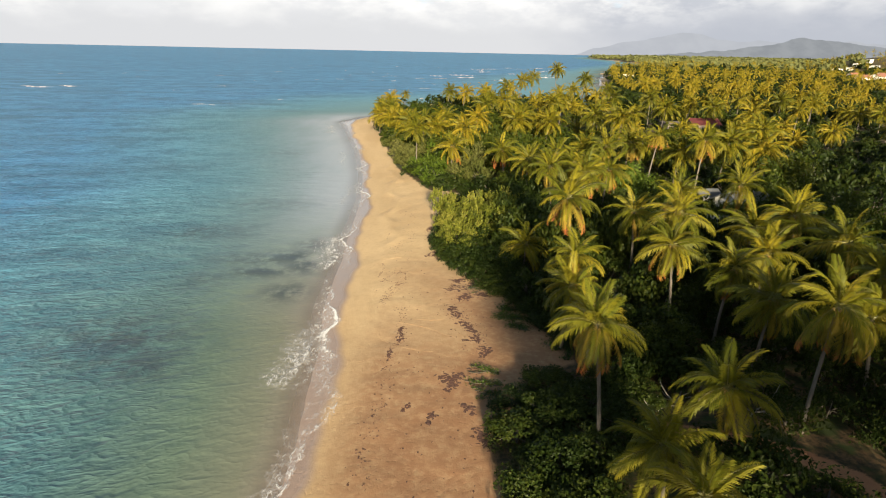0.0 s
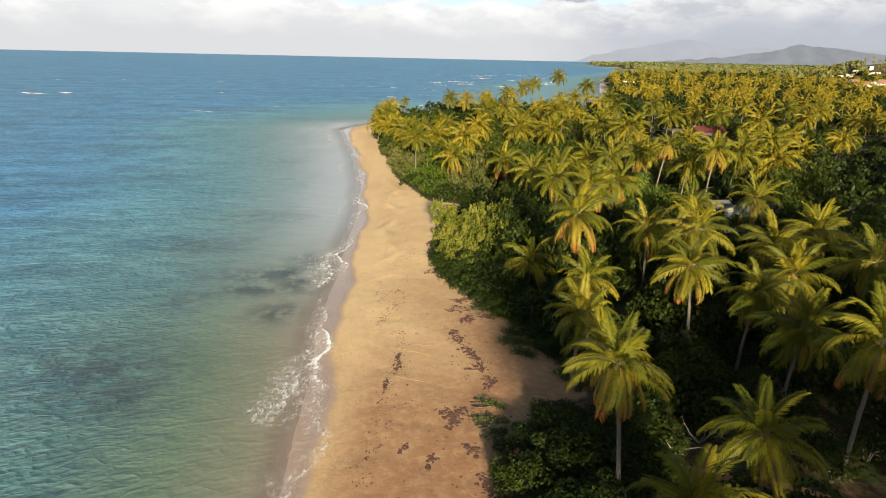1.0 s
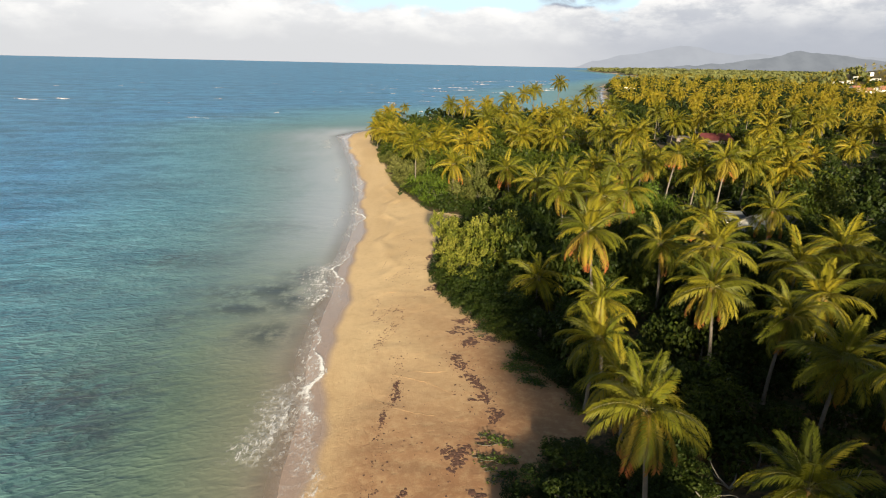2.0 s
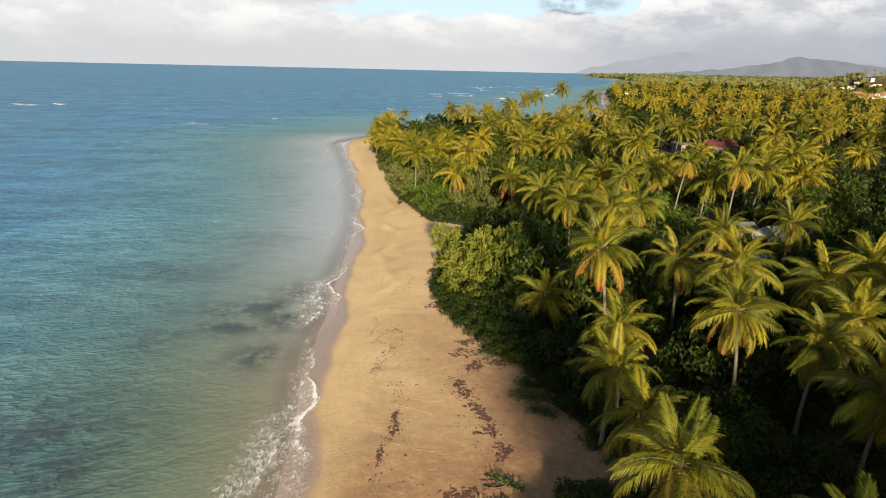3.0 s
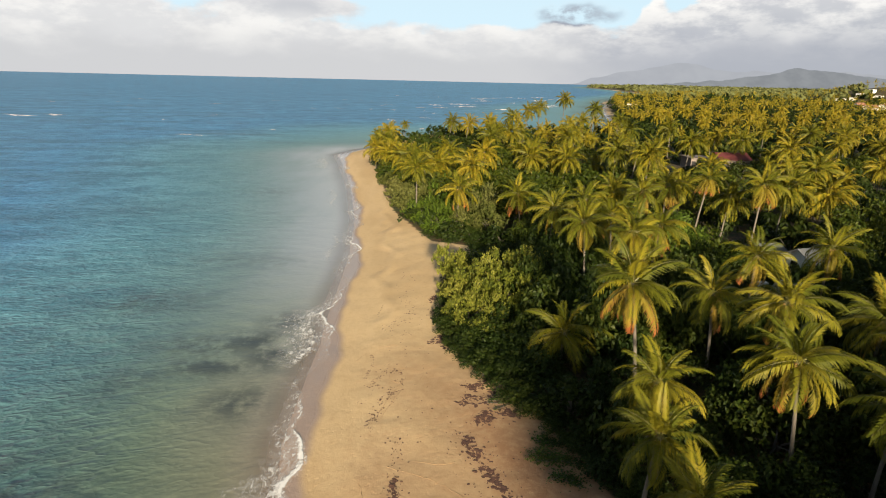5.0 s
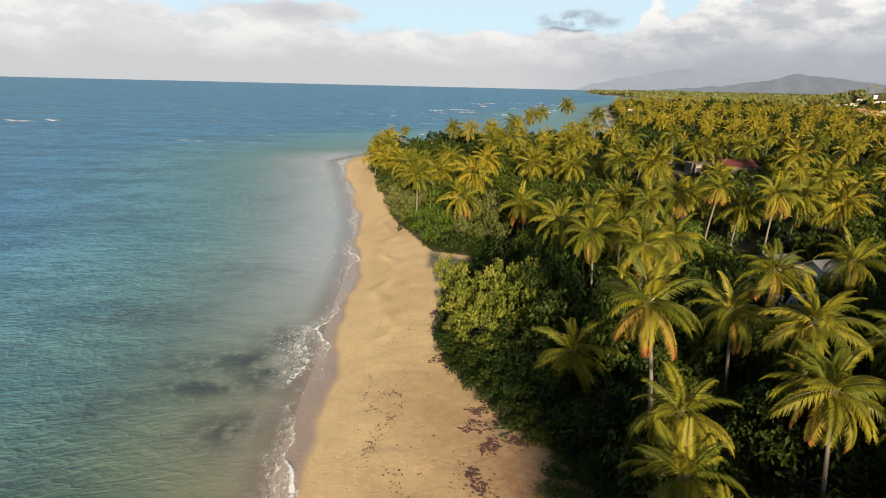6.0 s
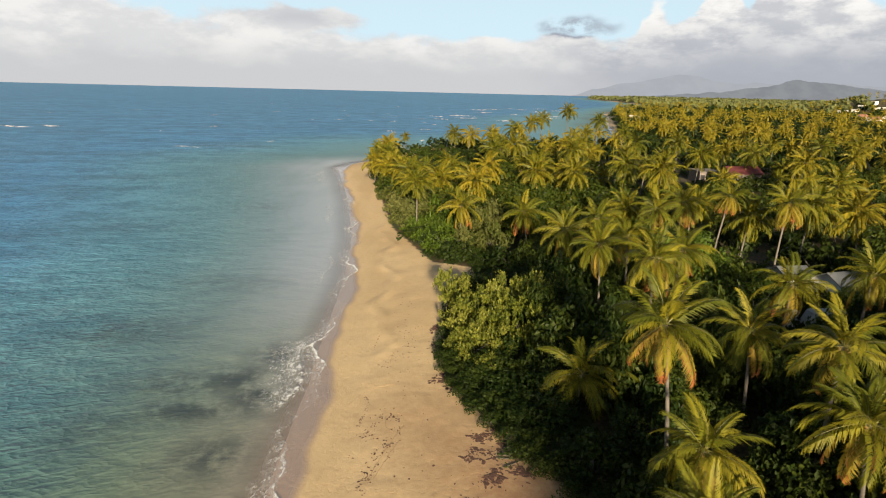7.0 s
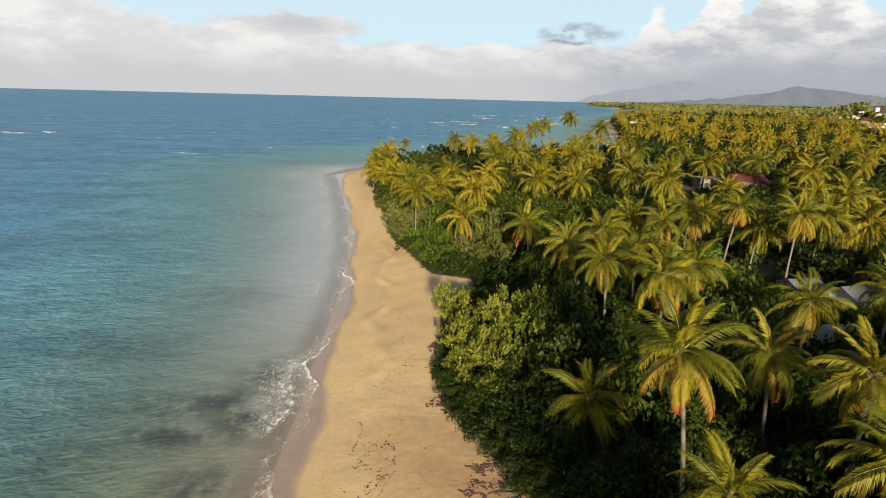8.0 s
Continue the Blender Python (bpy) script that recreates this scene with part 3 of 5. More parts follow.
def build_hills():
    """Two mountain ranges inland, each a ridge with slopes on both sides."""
    far = haze_glow_material("haze_glow_mountains", (0.168, 0.175, 0.189), (0.178, 0.185, 0.198))
    mid = haze_glow_material("haze_glow_hills", (0.102, 0.108, 0.115), (0.120, 0.126, 0.132))
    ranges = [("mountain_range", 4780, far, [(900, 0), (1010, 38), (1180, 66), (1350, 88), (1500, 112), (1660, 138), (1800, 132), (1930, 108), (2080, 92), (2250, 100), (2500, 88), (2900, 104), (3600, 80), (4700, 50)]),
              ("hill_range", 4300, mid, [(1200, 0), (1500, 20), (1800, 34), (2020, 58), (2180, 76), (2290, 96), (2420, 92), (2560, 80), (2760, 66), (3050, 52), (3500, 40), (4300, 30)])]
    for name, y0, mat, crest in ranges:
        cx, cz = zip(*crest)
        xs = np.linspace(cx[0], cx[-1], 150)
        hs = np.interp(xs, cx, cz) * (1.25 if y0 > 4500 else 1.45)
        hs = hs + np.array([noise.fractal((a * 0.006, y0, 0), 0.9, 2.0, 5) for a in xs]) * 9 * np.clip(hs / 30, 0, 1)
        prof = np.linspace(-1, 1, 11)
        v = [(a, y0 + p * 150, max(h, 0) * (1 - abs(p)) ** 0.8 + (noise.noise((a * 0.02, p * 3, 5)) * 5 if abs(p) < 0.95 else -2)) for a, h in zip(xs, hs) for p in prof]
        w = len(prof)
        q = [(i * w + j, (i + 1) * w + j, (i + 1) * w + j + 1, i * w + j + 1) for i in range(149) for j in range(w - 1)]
        tagged(part(name, mesh_np(name, v, quads=q), mat), "wooded mountains far inland, blue-grey haze painted into a flat glow", "mountains", kind="structure")


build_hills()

# ---- foam ----


def edge_x(y):
    ey, ex = E_ARR[:17, 1], E_ARR[:17, 0]
    return np.interp(y, ey, ex)


def foam_sheet(name, xs, ys, zs, thick, label):
    """A thin lifted sheet of foam; xs, ys, zs and thick are (rows, columns)."""
    r, c = xs.shape
    i = (np.arange(r - 1)[:, None] * c + np.arange(c - 1)[None, :]).ravel()
    me = mesh_np(name, np.stack([xs.ravel(), ys.ravel(), zs.ravel()], 1), quads=np.stack([i, i + 1, i + 1 + c, i + c], 1), attrs=dict(thick=thick.ravel()))
    return tagged(part(name, me, FOAM), label, "foam", kind="stuff")


def build_foam():
    ys = np.arange(22, 222, 0.5)
    cols = np.linspace(0, 1, 9)
    wav = 1.3 * np.sin(ys * 0.37) + 0.7 * np.sin(ys * 0.83 + 1) + 0.3 * np.sin(ys * 1.9 + 2)
    # the rim of the last wave, where it runs out on the sand
    wide = 2.0 + 1.3 * np.exp(-((ys - 42.5) / 10) ** 2) + 0.9 * np.clip(np.sin(ys * 0.17 + 0.6), 0, 1) + 2.2 * np.exp(-((ys - 47) / 9) ** 2)
    x0 = edge_x(ys) + 0.75 + 1.7 * np.exp(-((ys - 42.5) / 8) ** 2) + 0.55 * wav
    xs = x0[:, None] - wide[:, None] * cols[None, :]
    yy = np.repeat(ys[:, None], 9, 1)
    zz = np.maximum(height(xs, yy), 0.0) + 0.035 + 0.05 * np.exp(-((cols[None, :] - 0.12) / 0.1) ** 2)
    th = np.interp(cols, [0, 0.06, 0.22, 0.6, 1], [0.0, 1.15, 0.62, 0.48, 0.0])[None, :] * (0.72 + 0.28 * np.sin(ys * 0.23 + 2)[:, None]) * np.clip(1.25 - (ys[:, None] - 60) / 260, 0.3, 1)
    foam_sheet("wave_foam", xs, yy, zz, th, "lacy white foam at the edge of the sand")
    # a second, breaking line further out
    for y0, y1, off, w, t0 in ((40, 50, 0.9, 4.2, 0.72), (66.5, 83, 0.6, 5.2, 0.78), (99, 116, 2.4, 1.3, 0.55), (136, 158, 3.6, 2.0, 0.55), (186, 214, 4.5, 4.5, 0.62)):
        yl = np.linspace(y0, y1, 50)
        k = np.linspace(-1, 1, 50)
        fade = np.clip(1.2 - np.abs(k) ** 3 * 1.2, 0, 1)
        xs = (edge_x(yl) - off - 0.5 * np.sin(yl * 0.5))[:, None] - w * cols[None, :]
        yy = np.repeat(yl[:, None], 9, 1)
        zz = np.full(xs.shape, 0.075) + 0.16 * np.exp(-((cols[None, :] - 0.15) / 0.14) ** 2) * fade[:, None]
        th = np.interp(cols, [0, 0.08, 0.3, 1], [0, t0, t0 * 0.75, 0])[None, :] * fade[:, None]
        foam_sheet("wave_foam", xs, yy, zz, th, "white foam of a small breaking wave")
    # surf on the reef outside the bay
    rnd = random.Random(5)
    reef = [(-246, 362, 15, 3.4), (-232, 372, 9, 2.6), (-203, 541, 7, 2.5), (-112, 274, 9, 1.2), (-150, 400, 4, 1.5), (-95, 520, 7, 2.4), (-60, 600, 10, 3), (-30, 560, 8, 2.5), (-180, 640, 8, 3), (-300, 600, 9, 3), (-20, 420, 6, 1.6), (-330, 520, 6, 3)]
    for _ in range(22):
        y = rnd.uniform(560, 980)
        reef.append((rnd.uniform(-60, 60) + (y - 560) * 0.22 + 20, y, rnd.uniform(6, 22), rnd.uniform(1.6, 3.6)))
    for _ in range(26):
        y = rnd.uniform(300, 900)
        reef.append((rnd.uniform(-0.62, 0.0) * y, y, rnd.uniform(1.5, 4), rnd.uniform(0.8, 1.8)))
    reef = [k for k in reef if inside_distance(np.array([k[0]]), np.array([k[1]]), E_ARR)[0] < -30]
    for a, b, ra, rb in reef:
        k = np.linspace(-1, 1, 21)
        g = np.linspace(-1, 1, 9)
        xs = a + ra * np.repeat(k[None, :], 9, 0)
        yy = b + rb * np.repeat(g[:, None], 21, 1) * (1 - 0.6 * k[None, :] ** 2) + rb * np.sin(k * 3 + rnd.random() * 6)[None, :]
        r2 = k[None, :] ** 2 + g[:, None] ** 2
        th = np.clip(1.0 - r2 ** 1.5, 0, 1) * rnd.uniform(*((0.95, 1.05) if b < 375 and a < -220 else (0.80, 1.0) if b > 555 and a > -20 else (0.48, 0.80)))
        th = th * (0.75 + 0.5 * np.sin(xs * 0.9 + yy) * np.sin(yy * 1.7 + a))
        zz = 0.1 + 0.4 * np.clip(1 - r2, 0, 1) * np.exp(-(g[:, None] / 0.4) ** 2)
        foam_sheet("reef_surf", xs, yy, zz + 0 * xs, th, "white surf breaking over the outer reef")


build_foam()

# ---- coconut palms ----


def frond_mesh(name, L, bend, n, seed, mat, width=0.95, hang=0.35, wleaf=0.050, tip_mat=None, dead_from=0.7):
    """A palm leaf along +x: a tapering midrib and two rows of leaflets that rise from it and then hang; tip_mat: its dead outer part."""
    rng = np.random.RandomState(seed)
    k = 14
    s = np.linspace(0, 1, k + 1)
    a = 0.0 - bend * s ** 1.5
    px_, pz = [0.0], [0.0]
    for i in range(k):
        m = (a[i] + a[i + 1]) / 2
        px_.append(px_[-1] + math.cos(m) * L / k)
        pz.append(pz[-1] + math.sin(m) * L / k)
    side = 0.22 * np.sin(s * 2.2 + rng.rand() * 6) * L * 0.35 * s
    rib = np.stack([px_, side, pz], 1)
    pieces = [tube(rib, np.interp(s, [0, 0.15, 1], [0.045, 0.018, 0.005]), 3)] if n > 24 else []
    ls = np.linspace(0.11, 0.99, n)
    v, q, dead = [], [], []
    for sgn in (-1, 1):
        for t in ls + rng.uniform(-0.3, 0.3, n) / n:
            t = min(max(t, 0.1), 1.0)
            p = np.array([np.interp(t, s, rib[:, c]) for c in range(3)])
            an = np.interp(t, s, a)
            T = np.array([math.cos(an), 0, math.sin(an)])
            U = np.array([-math.sin(an), 0, math.cos(an)])
            ln = width * (math.sin(math.pi * min(0.20 + 0.72 * t, 1)) ** 0.6) * rng.uniform(0.85, 1.1)
            fwd = 0.35 + 0.85 * t + rng.uniform(-0.12, 0.12)
            d = T * fwd + np.array([0, sgn, 0]) * 1.0 + U * (0.30 - 0.1 * t)
            d /= np.linalg.norm(d)
            drop = hang * rng.uniform(0.6, 1.4)
            mid = p + d * ln * 0.5 + np.array([0, 0, -drop * 0.16 * ln])
            tip = p + d * ln * 0.92 + np.array([0, 0, -drop * ln])
            w = wleaf * (34 / min(n, 34)) ** 0.75
            b = len(v)
            v += [p, mid + T * w, tip, mid - T * w]
            q.append((b, b + 1, b + 2, b + 3))
            dead.append(t + rng.normal() * 0.06 > dead_from)
    pieces.append((np.array(v), np.zeros((0, 3)), np.array(q)))
    me = mesh_np(name, *join(pieces), smooth=False)
    me.materials.append(mat)
    me.materials.append(RIB)
    index = np.zeros(len(me.polygons), int)
    # triangles come first in the mesh, and only the midrib has them: its caps and its sides go ahead of the leaflets
    index[:len(index) - len(q)] = 1
    if tip_mat is not None:
        me.materials.append(tip_mat)
        index[len(index) - len(q):] = np.where(dead, 2, 0)
    me.polygons.foreach_set("material_index", index)
    return me


RIB = plain("frond_midrib", (0.085, 0.085, 0.014), (0.15, 0.13, 0.028), 0.55, 3.0)
FRONDS = {
    "young": [frond_mesh("frond", 3.6, 0.70 + 0.22 * i, 54, 11 + i, PALM, 0.85, 0.5, wleaf=0.046) for i in range(3)],
    "mid": [frond_mesh("frond", 4.1, 1.0 + 0.17 * i, 58, 21 + i, PALM, 1.0, 0.68, wleaf=0.048) for i in range(5)],
    "low": [frond_mesh("frond", 4.0, 0.85 + 0.17 * i, 58, 31 + i, PALM, 1.0, 0.72, wleaf=0.048) for i in range(3)],
    "old": [frond_mesh("frond", 3.8, 0.7 + 0.2 * i, 54, 41 + i, PALM_OLD, 0.95, 0.6, wleaf=0.050, tip_mat=PALM_DRY, dead_from=0.84 + 0.06 * i) for i in range(3)],
    "dry": [frond_mesh("frond", 3.7, 0.40 + 0.2 * i, 50, 51 + i, PALM_OLD, 0.85, 0.5, wleaf=0.050, tip_mat=PALM_DRY, dead_from=0.54 + 0.13 * i) for i in range(3)],
}


def fronds_of(rnd, n, old, dry):
    """Age, bearing and rise of each leaf of a crown, oldest last."""
    out = []
    turn = rnd.uniform(0, 360)
    for i in range(n):
        age = i / (n - 1)
        rise = 86 - 134 * age ** 0.95 + rnd.uniform(-9, 9)
        kind = "young" if age < 0.22 else "mid" if age < 0.68 else "low"
        if age > 1 - dry:
            kind, rise = "dry", rnd.uniform(-80, -46)
        elif age > 1 - dry - old:
            kind, rise = "old", min(rise, -22) - 14
        out.append((kind, turn + i * 137.5 + rnd.uniform(-16, 16), rise, rnd.uniform(-30, 30)))
    return out


def trunk_points(lean, h, bow):
    lx, ly = lean
    pts = []
    for i in range(11):
        t = i / 10
        b = t ** (1.0 + bow)
        pts.append((lx * b, ly * b, h * t - 0.25 * (1 - t)))
    return pts


PALM_LABEL = "coconut palm with yellow-green drooping fronds on a slender grey trunk"
nut_bm = bmesh.new()
bmesh.ops.create_icosphere(nut_bm, subdivisions=1, radius=0.15)
bmesh.ops.scale(nut_bm, vec=(1, 1, 1.25), verts=nut_bm.verts)
NUTS = bpy.data.meshes.new("coconut")
nut_bm.to_mesh(NUTS)
nut_bm.free()
NUTS.materials.append(NUT)


def palm(x, y, top, size=1.0, lean=(0, 0), bow=0.4, n=24, old=0.12, dry=0.0, seed=0, label=PALM_LABEL, nuts=True):
    """A palm near the camera; x, y, top: its heart, lean: from its foot to the heart."""
    rnd = random.Random(seed)
    bx, by = x - lean[0], y - lean[1]
    g = hz(bx, by)
    h = top - g
    t = thing("coconut_palm", bx, by, g, label, "palm tree", "coconut palms")
    pts = trunk_points(lean, h, bow)
    rad = [0.24, 0.175, 0.15, 0.14, 0.135, 0.13, 0.125, 0.12, 0.115, 0.115, 0.14]
    part("trunk", mesh_np("trunk", *tube(pts, [r * (0.85 + 0.15 * size) for r in rad], 8)), TRUNK, t)
    heart = Matrix.Translation((lean[0], lean[1], h))
    for kind, az, rise, twist in fronds_of(rnd, n, old, dry):
        me = rnd.choice(FRONDS[kind])
        s = size * rnd.uniform(0.9, 1.08)
        part("frond", me, None, t, "frond drying to orange" if kind == "dry" else "yellowed frond" if kind == "old" else "", heart @ pose(0, 0, 0, 0, 0, az) @ pose(0.06, 0, 0, 0, -rise, 0) @ pose(0, 0, 0, twist, 0, 0) @ Matrix.Scale(s, 4))
    if nuts:
        for q in range(6):
            a = seed + q * 1.05
            part("coconut", NUTS, None, t, "", heart @ pose(0.27 * math.cos(a), 0.27 * math.sin(a), -0.24 - 0.1 * (q % 3)))
    return t


def crown_arrays(seed, n_fronds, n_leaf, size=1.0, old=0.15, wleaf=0.06):
    """A whole crown as one mesh, for palms further away."""
    rnd = random.Random(seed)
    lib = {k: frond_mesh("tmp", L, bend, n_leaf, seed * 7 + i, PALM_FAR, w, hang, wleaf=wleaf) for i, (k, L, bend, w, hang) in enumerate((
        ("young", 3.5, 0.9, 0.85, 0.55), ("mid", 4.1, 1.35, 1.0, 0.85), ("low", 4.0, 1.15, 1.0, 0.9), ("old", 3.7, 0.8, 0.9, 0.6), ("dry", 3.5, 0.4, 0.8, 0.5)))}
    arr = {}
    for k, me in lib.items():
        co = np.zeros(len(me.vertices) * 3)
        me.vertices.foreach_get("co", co)
        tri = [tuple(p.vertices) for p in me.polygons if len(p.vertices) == 3]
        quad = [tuple(p.vertices) for p in me.polygons if len(p.vertices) == 4]
        arr[k] = (co.reshape(-1, 3), np.array(tri).reshape(-1, 3), np.array(quad).reshape(-1, 4))
        bpy.data.meshes.remove(me)
    out = []
    for kind, az, rise, twist in fronds_of(rnd, n_fronds, old, 0.0):
        m = np.array(pose(0, 0, 0, 0, 0, az) @ pose(0.05, 0, 0, 0, -rise, 0) @ pose(0, 0, 0, twist, 0, 0))[:3, :3] * size * rnd.uniform(0.9, 1.08)
        co, tri, quad = arr[kind]
        out.append((co @ m.T, tri, quad))
    return join(out)


MID_CROWNS = [mesh_np("crown", *crown_arrays(100 + i, 24 + i % 3, 22, wleaf=0.088), smooth=False) for i in range(6)]
MID_TRUNKS = [mesh_np("trunk", *tube(trunk_points((lx, ly), 8.2, 0.5), [0.21, 0.15, 0.14, 0.135, 0.13, 0.125, 0.12, 0.115, 0.11, 0.11, 0.12], 6)) for lx, ly in ((0.6, -0.3), (-0.9, 0.4), (1.3, 0.6), (0.1, 0.1))]
MID_LEANS = [(0.6, -0.3), (-0.9, 0.4), (1.3, 0.6), (0.1, 0.1)]
for me_ in MID_CROWNS:
    me_.materials.append(PALM_FAR)
for me_ in MID_TRUNKS:
    me_.materials.append(TRUNK)


def mid_palm(x, y, top, size, rnd):
    """A palm further off: a trunk and one crown."""
    k = rnd.randrange(4)
    g = hz(x, y)
    sz = (top - g) / 8.2
    t = thing("coconut_palm", x - MID_LEANS[k][0], y - MID_LEANS[k][1], g, PALM_LABEL, "palm tree", "coconut palms")
    part("trunk", MID_TRUNKS[k], None, t, "", Matrix.Diagonal((1, 1, sz, 1)))
    part("crown", rnd.choice(MID_CROWNS), None, t, "", pose(MID_LEANS[k][0], MID_LEANS[k][1], 8.2 * sz, 0, 0, rnd.uniform(0, 360)) @ Matrix.Scale(size, 4))
    return t


# hearts of the palms along the beach and inland of it: x, y, height, size, lean from the foot, share of old and dry leaves
NEAR_PALMS = [
    (9.2, 32.3, 10.5, 0.76, (-1.1, -0.6), 0.34, 0.0), (11.95, 58.5, 12.0, 0.96, (-1.0, 0.4), 0.14, 0.15), (26.2, 36.6, 10.2, 0.92, (1.5, 1.4), 0.26, 0.0),
    (17.6, 32.2, 6.5, 0.86, (-0.5, 0.2), 0.06, 0.0), (12.3, 27.5, 5.5, 0.85, (-0.4, 0.0), 0.0, 0.0), (13.0, 23.5, 5.5, 0.80, (0.3, 0.0), 0.0, 0.0),
    (11.4, 50.0, 8.8, 0.74, (-0.5, 0.5), 0.06, 0.0), (10.6, 46.6, 7.3, 0.74, (0.4, -0.3), 0.0, 0.0), (10.9, 41.6, 7.0, 0.76, (-0.5, 0.0), 0.06, 0.0),
    (20.4, 51.8, 9.5, 0.88, (-0.6, 0.3), 0.16, 0.06), (23.4, 59.0, 10.7, 0.95, (0.5, 0.3), 0.10, 0.0), (32.2, 61.0, 8.7, 1.0, (0.6, 0.0), 0.12, 0.0),
    (24.8, 48.6, 8.5, 0.82, (0.8, 0.2), 0.08, 0.0), (29.7, 76.5, 9.2, 0.92, (0.3, 0.3), 0.25, 0.0), (20.8, 65.4, 9.0, 0.84, (-0.3, 0.3), 0.04, 0.0),
    (39.0, 79.6, 9.4, 0.95, (0.5, 0.2), 0.15, 0.0), (9.2, 67.0, 4.4, 0.95, (0.2, 0.2), 0.0, 0.0), (17.5, 77.3, 11.0, 0.95, (0.2, 0.2), 0.10, 0.0),
    (42.8, 102.8, 12.2, 0.95, (0.8, 0.3), 0.30, 0.0), (35.2, 103.0, 12.9, 0.72, (1.6, 0.4), 0.40, 0.0), (9.1, 110.5, 8.6, 0.9, (-0.8, 0.3), 0.12, 0.10),
    (0.2, 115.0, 8.4, 0.95, (0.3, 0.2), 0.20, 0.0), (38.4, 55.3, 9.0, 1.0, (0.6, -0.4), 0.12, 0.0), (37.9, 64.0, 9.4, 1.0, (-0.5, 0.6), 0.10, 0.0),
    (25.8, 43.5, 7.8, 0.95, (0.7, 0.2), 0.10, 0.0), (31.5, 40.5, 7.6, 0.9, (-0.6, 0.5), 0.15, 0.0), (29.5, 52.5, 8.6, 1.0, (0.5, 0.5), 0.08, 0.0),
    (36.5, 47.0, 8.8, 0.95, (0.9, -0.3), 0.12, 0.0), (27.5, 108.0, 10.0, 0.92, (0.5, 0.2), 0.15, 0.0), (18.5, 90.5, 10.0, 0.9, (-0.4, 0.2), 0.10, 0.0),
    (18.1, 103.0, 9.5, 0.9, (0.4, 0.2), 0.18, 0.0), (12.3, 95.0, 9.5, 0.9, (0.3, -0.2), 0.08, 0.0), (33.4, 114.1, 10.0, 0.95, (0.5, 0.2), 0.25, 0.0),
    (14.2, 85.5, 10.2, 0.9, (-0.5, 0.3), 0.10, 0.0), (22.0, 83.0, 10.5, 0.92, (0.6, 0.0), 0.15, 0.0),
]
TALL = [(-17.6, 172, 7.2, 0.9), (-23.6, 205, 7.0, 0.85), (-20.2, 196, 7.8, 0.9), (-26.0, 224, 6.6, 0.8), (-9.6, 145, 7.4, 0.9), (-10.5, 160, 7.8, 0.95), (-16.5, 174, 7.6, 0.9), (-3.8, 145, 8.4, 1.0), (-2.0, 159, 9.0, 1.0), (-18.8, 191, 7.8, 0.9), (-7.2, 152.0, 8.4, 1.0), (-13.5, 166, 7.4, 0.9), (-21.5, 180, 7.4, 0.85), (-22, 218, 8.6, 0.95), (-22.4, 289, 5.6, 0.62), (6.2, 157, 9.5, 0.95), (15.6, 147, 10, 1.0), (23.2, 146, 10, 0.95),
        (35.5, 154, 11, 1.0), (39.7, 144, 11, 1.05), (64.9, 128.6, 11, 1.0), (80.2, 166, 11, 1), (61.9, 180.5, 11, 1), (79, 189, 11, 1), (114, 218, 11, 1), (127, 221, 11, 1),
        (2.7, 134.6, 9.5, 0.95), (56, 109, 10, 1.0), (49.3, 108.3, 11, 1.0), (-1.5, 252.5, 10, 1), (4.7, 245, 10, 1), (12.2, 248, 10.4, 1), (22.7, 272, 11, 1), (29.6, 274, 13.4, 1),
        (34.2, 276, 15.0, 1), (46.2, 285, 18.0, 1), (51.4, 272, 10, 1), (41.8, 249, 10, 1), (58.2, 280, 14.5, 1), (65, 266, 11, 1), (10, 194, 10, 1), (17, 157, 9.5, 0.95), (22, 153, 9, 0.9), (17.5, 216, 9.5, 1)]

HOUSES_AT = [(46, 95, 6.5), (75.5, 188, 8), (70, 175, 8), (65, 163, 7), (60.5, 152, 5), (68, 199, 8), (37, 85, 4.0), (170, 618, 22), (164, 652, 12), (402, 620, 24), (428, 632, 24)]


def clear_of(x, y, spots, r):
    return all((x - a) ** 2 + (y - b) ** 2 > r * r for a, b in spots)


def leafy(x, y):
    """Where broad-leaved trees crowd out the palms."""
    return noise.noise((x * 0.026 + 3.1, y * 0.022, 4.2)) < -0.10 or (46 < x < 80 and 58 < y < 122)


def scatter(rnd, region, spacing, taken, tries, inside=1.5):
    """Spots in a region of the wood, no two closer than spacing(y)."""
    cell = {}
    x0, x1, y0, y1 = region
    wide = max(8.0, spacing(x0, y0))
    cand = np.array([(rnd.uniform(x0, x1), rnd.uniform(y0, y1)) for _ in range(tries)])
    v = inside_distance(cand[:, 0], cand[:, 1], V_ARR)
    # the wedge that the walk can see, with a margin for shade
    ok = (v > inside) & (cand[:, 0] < 0.86 * (cand[:, 1] + 1) + 22)
    out = []
    for x, y in cand[ok]:
        s = spacing(x, y)
        k = (int(x // wide), int(y // wide))
        near = [p for i in (-1, 0, 1) for j in (-1, 0, 1) for p in cell.get((k[0] + i, k[1] + j), ())]
        if all((x - a) ** 2 + (y - b) ** 2 > s * s for a, b in near) and clear_of(x, y, taken, s * 0.75) and all((x - a) ** 2 + (y - b) ** 2 > r * r for a, b, r in HOUSES_AT):
            cell.setdefault(k, []).append((x, y))
            out.append((float(x), float(y)))
    return out


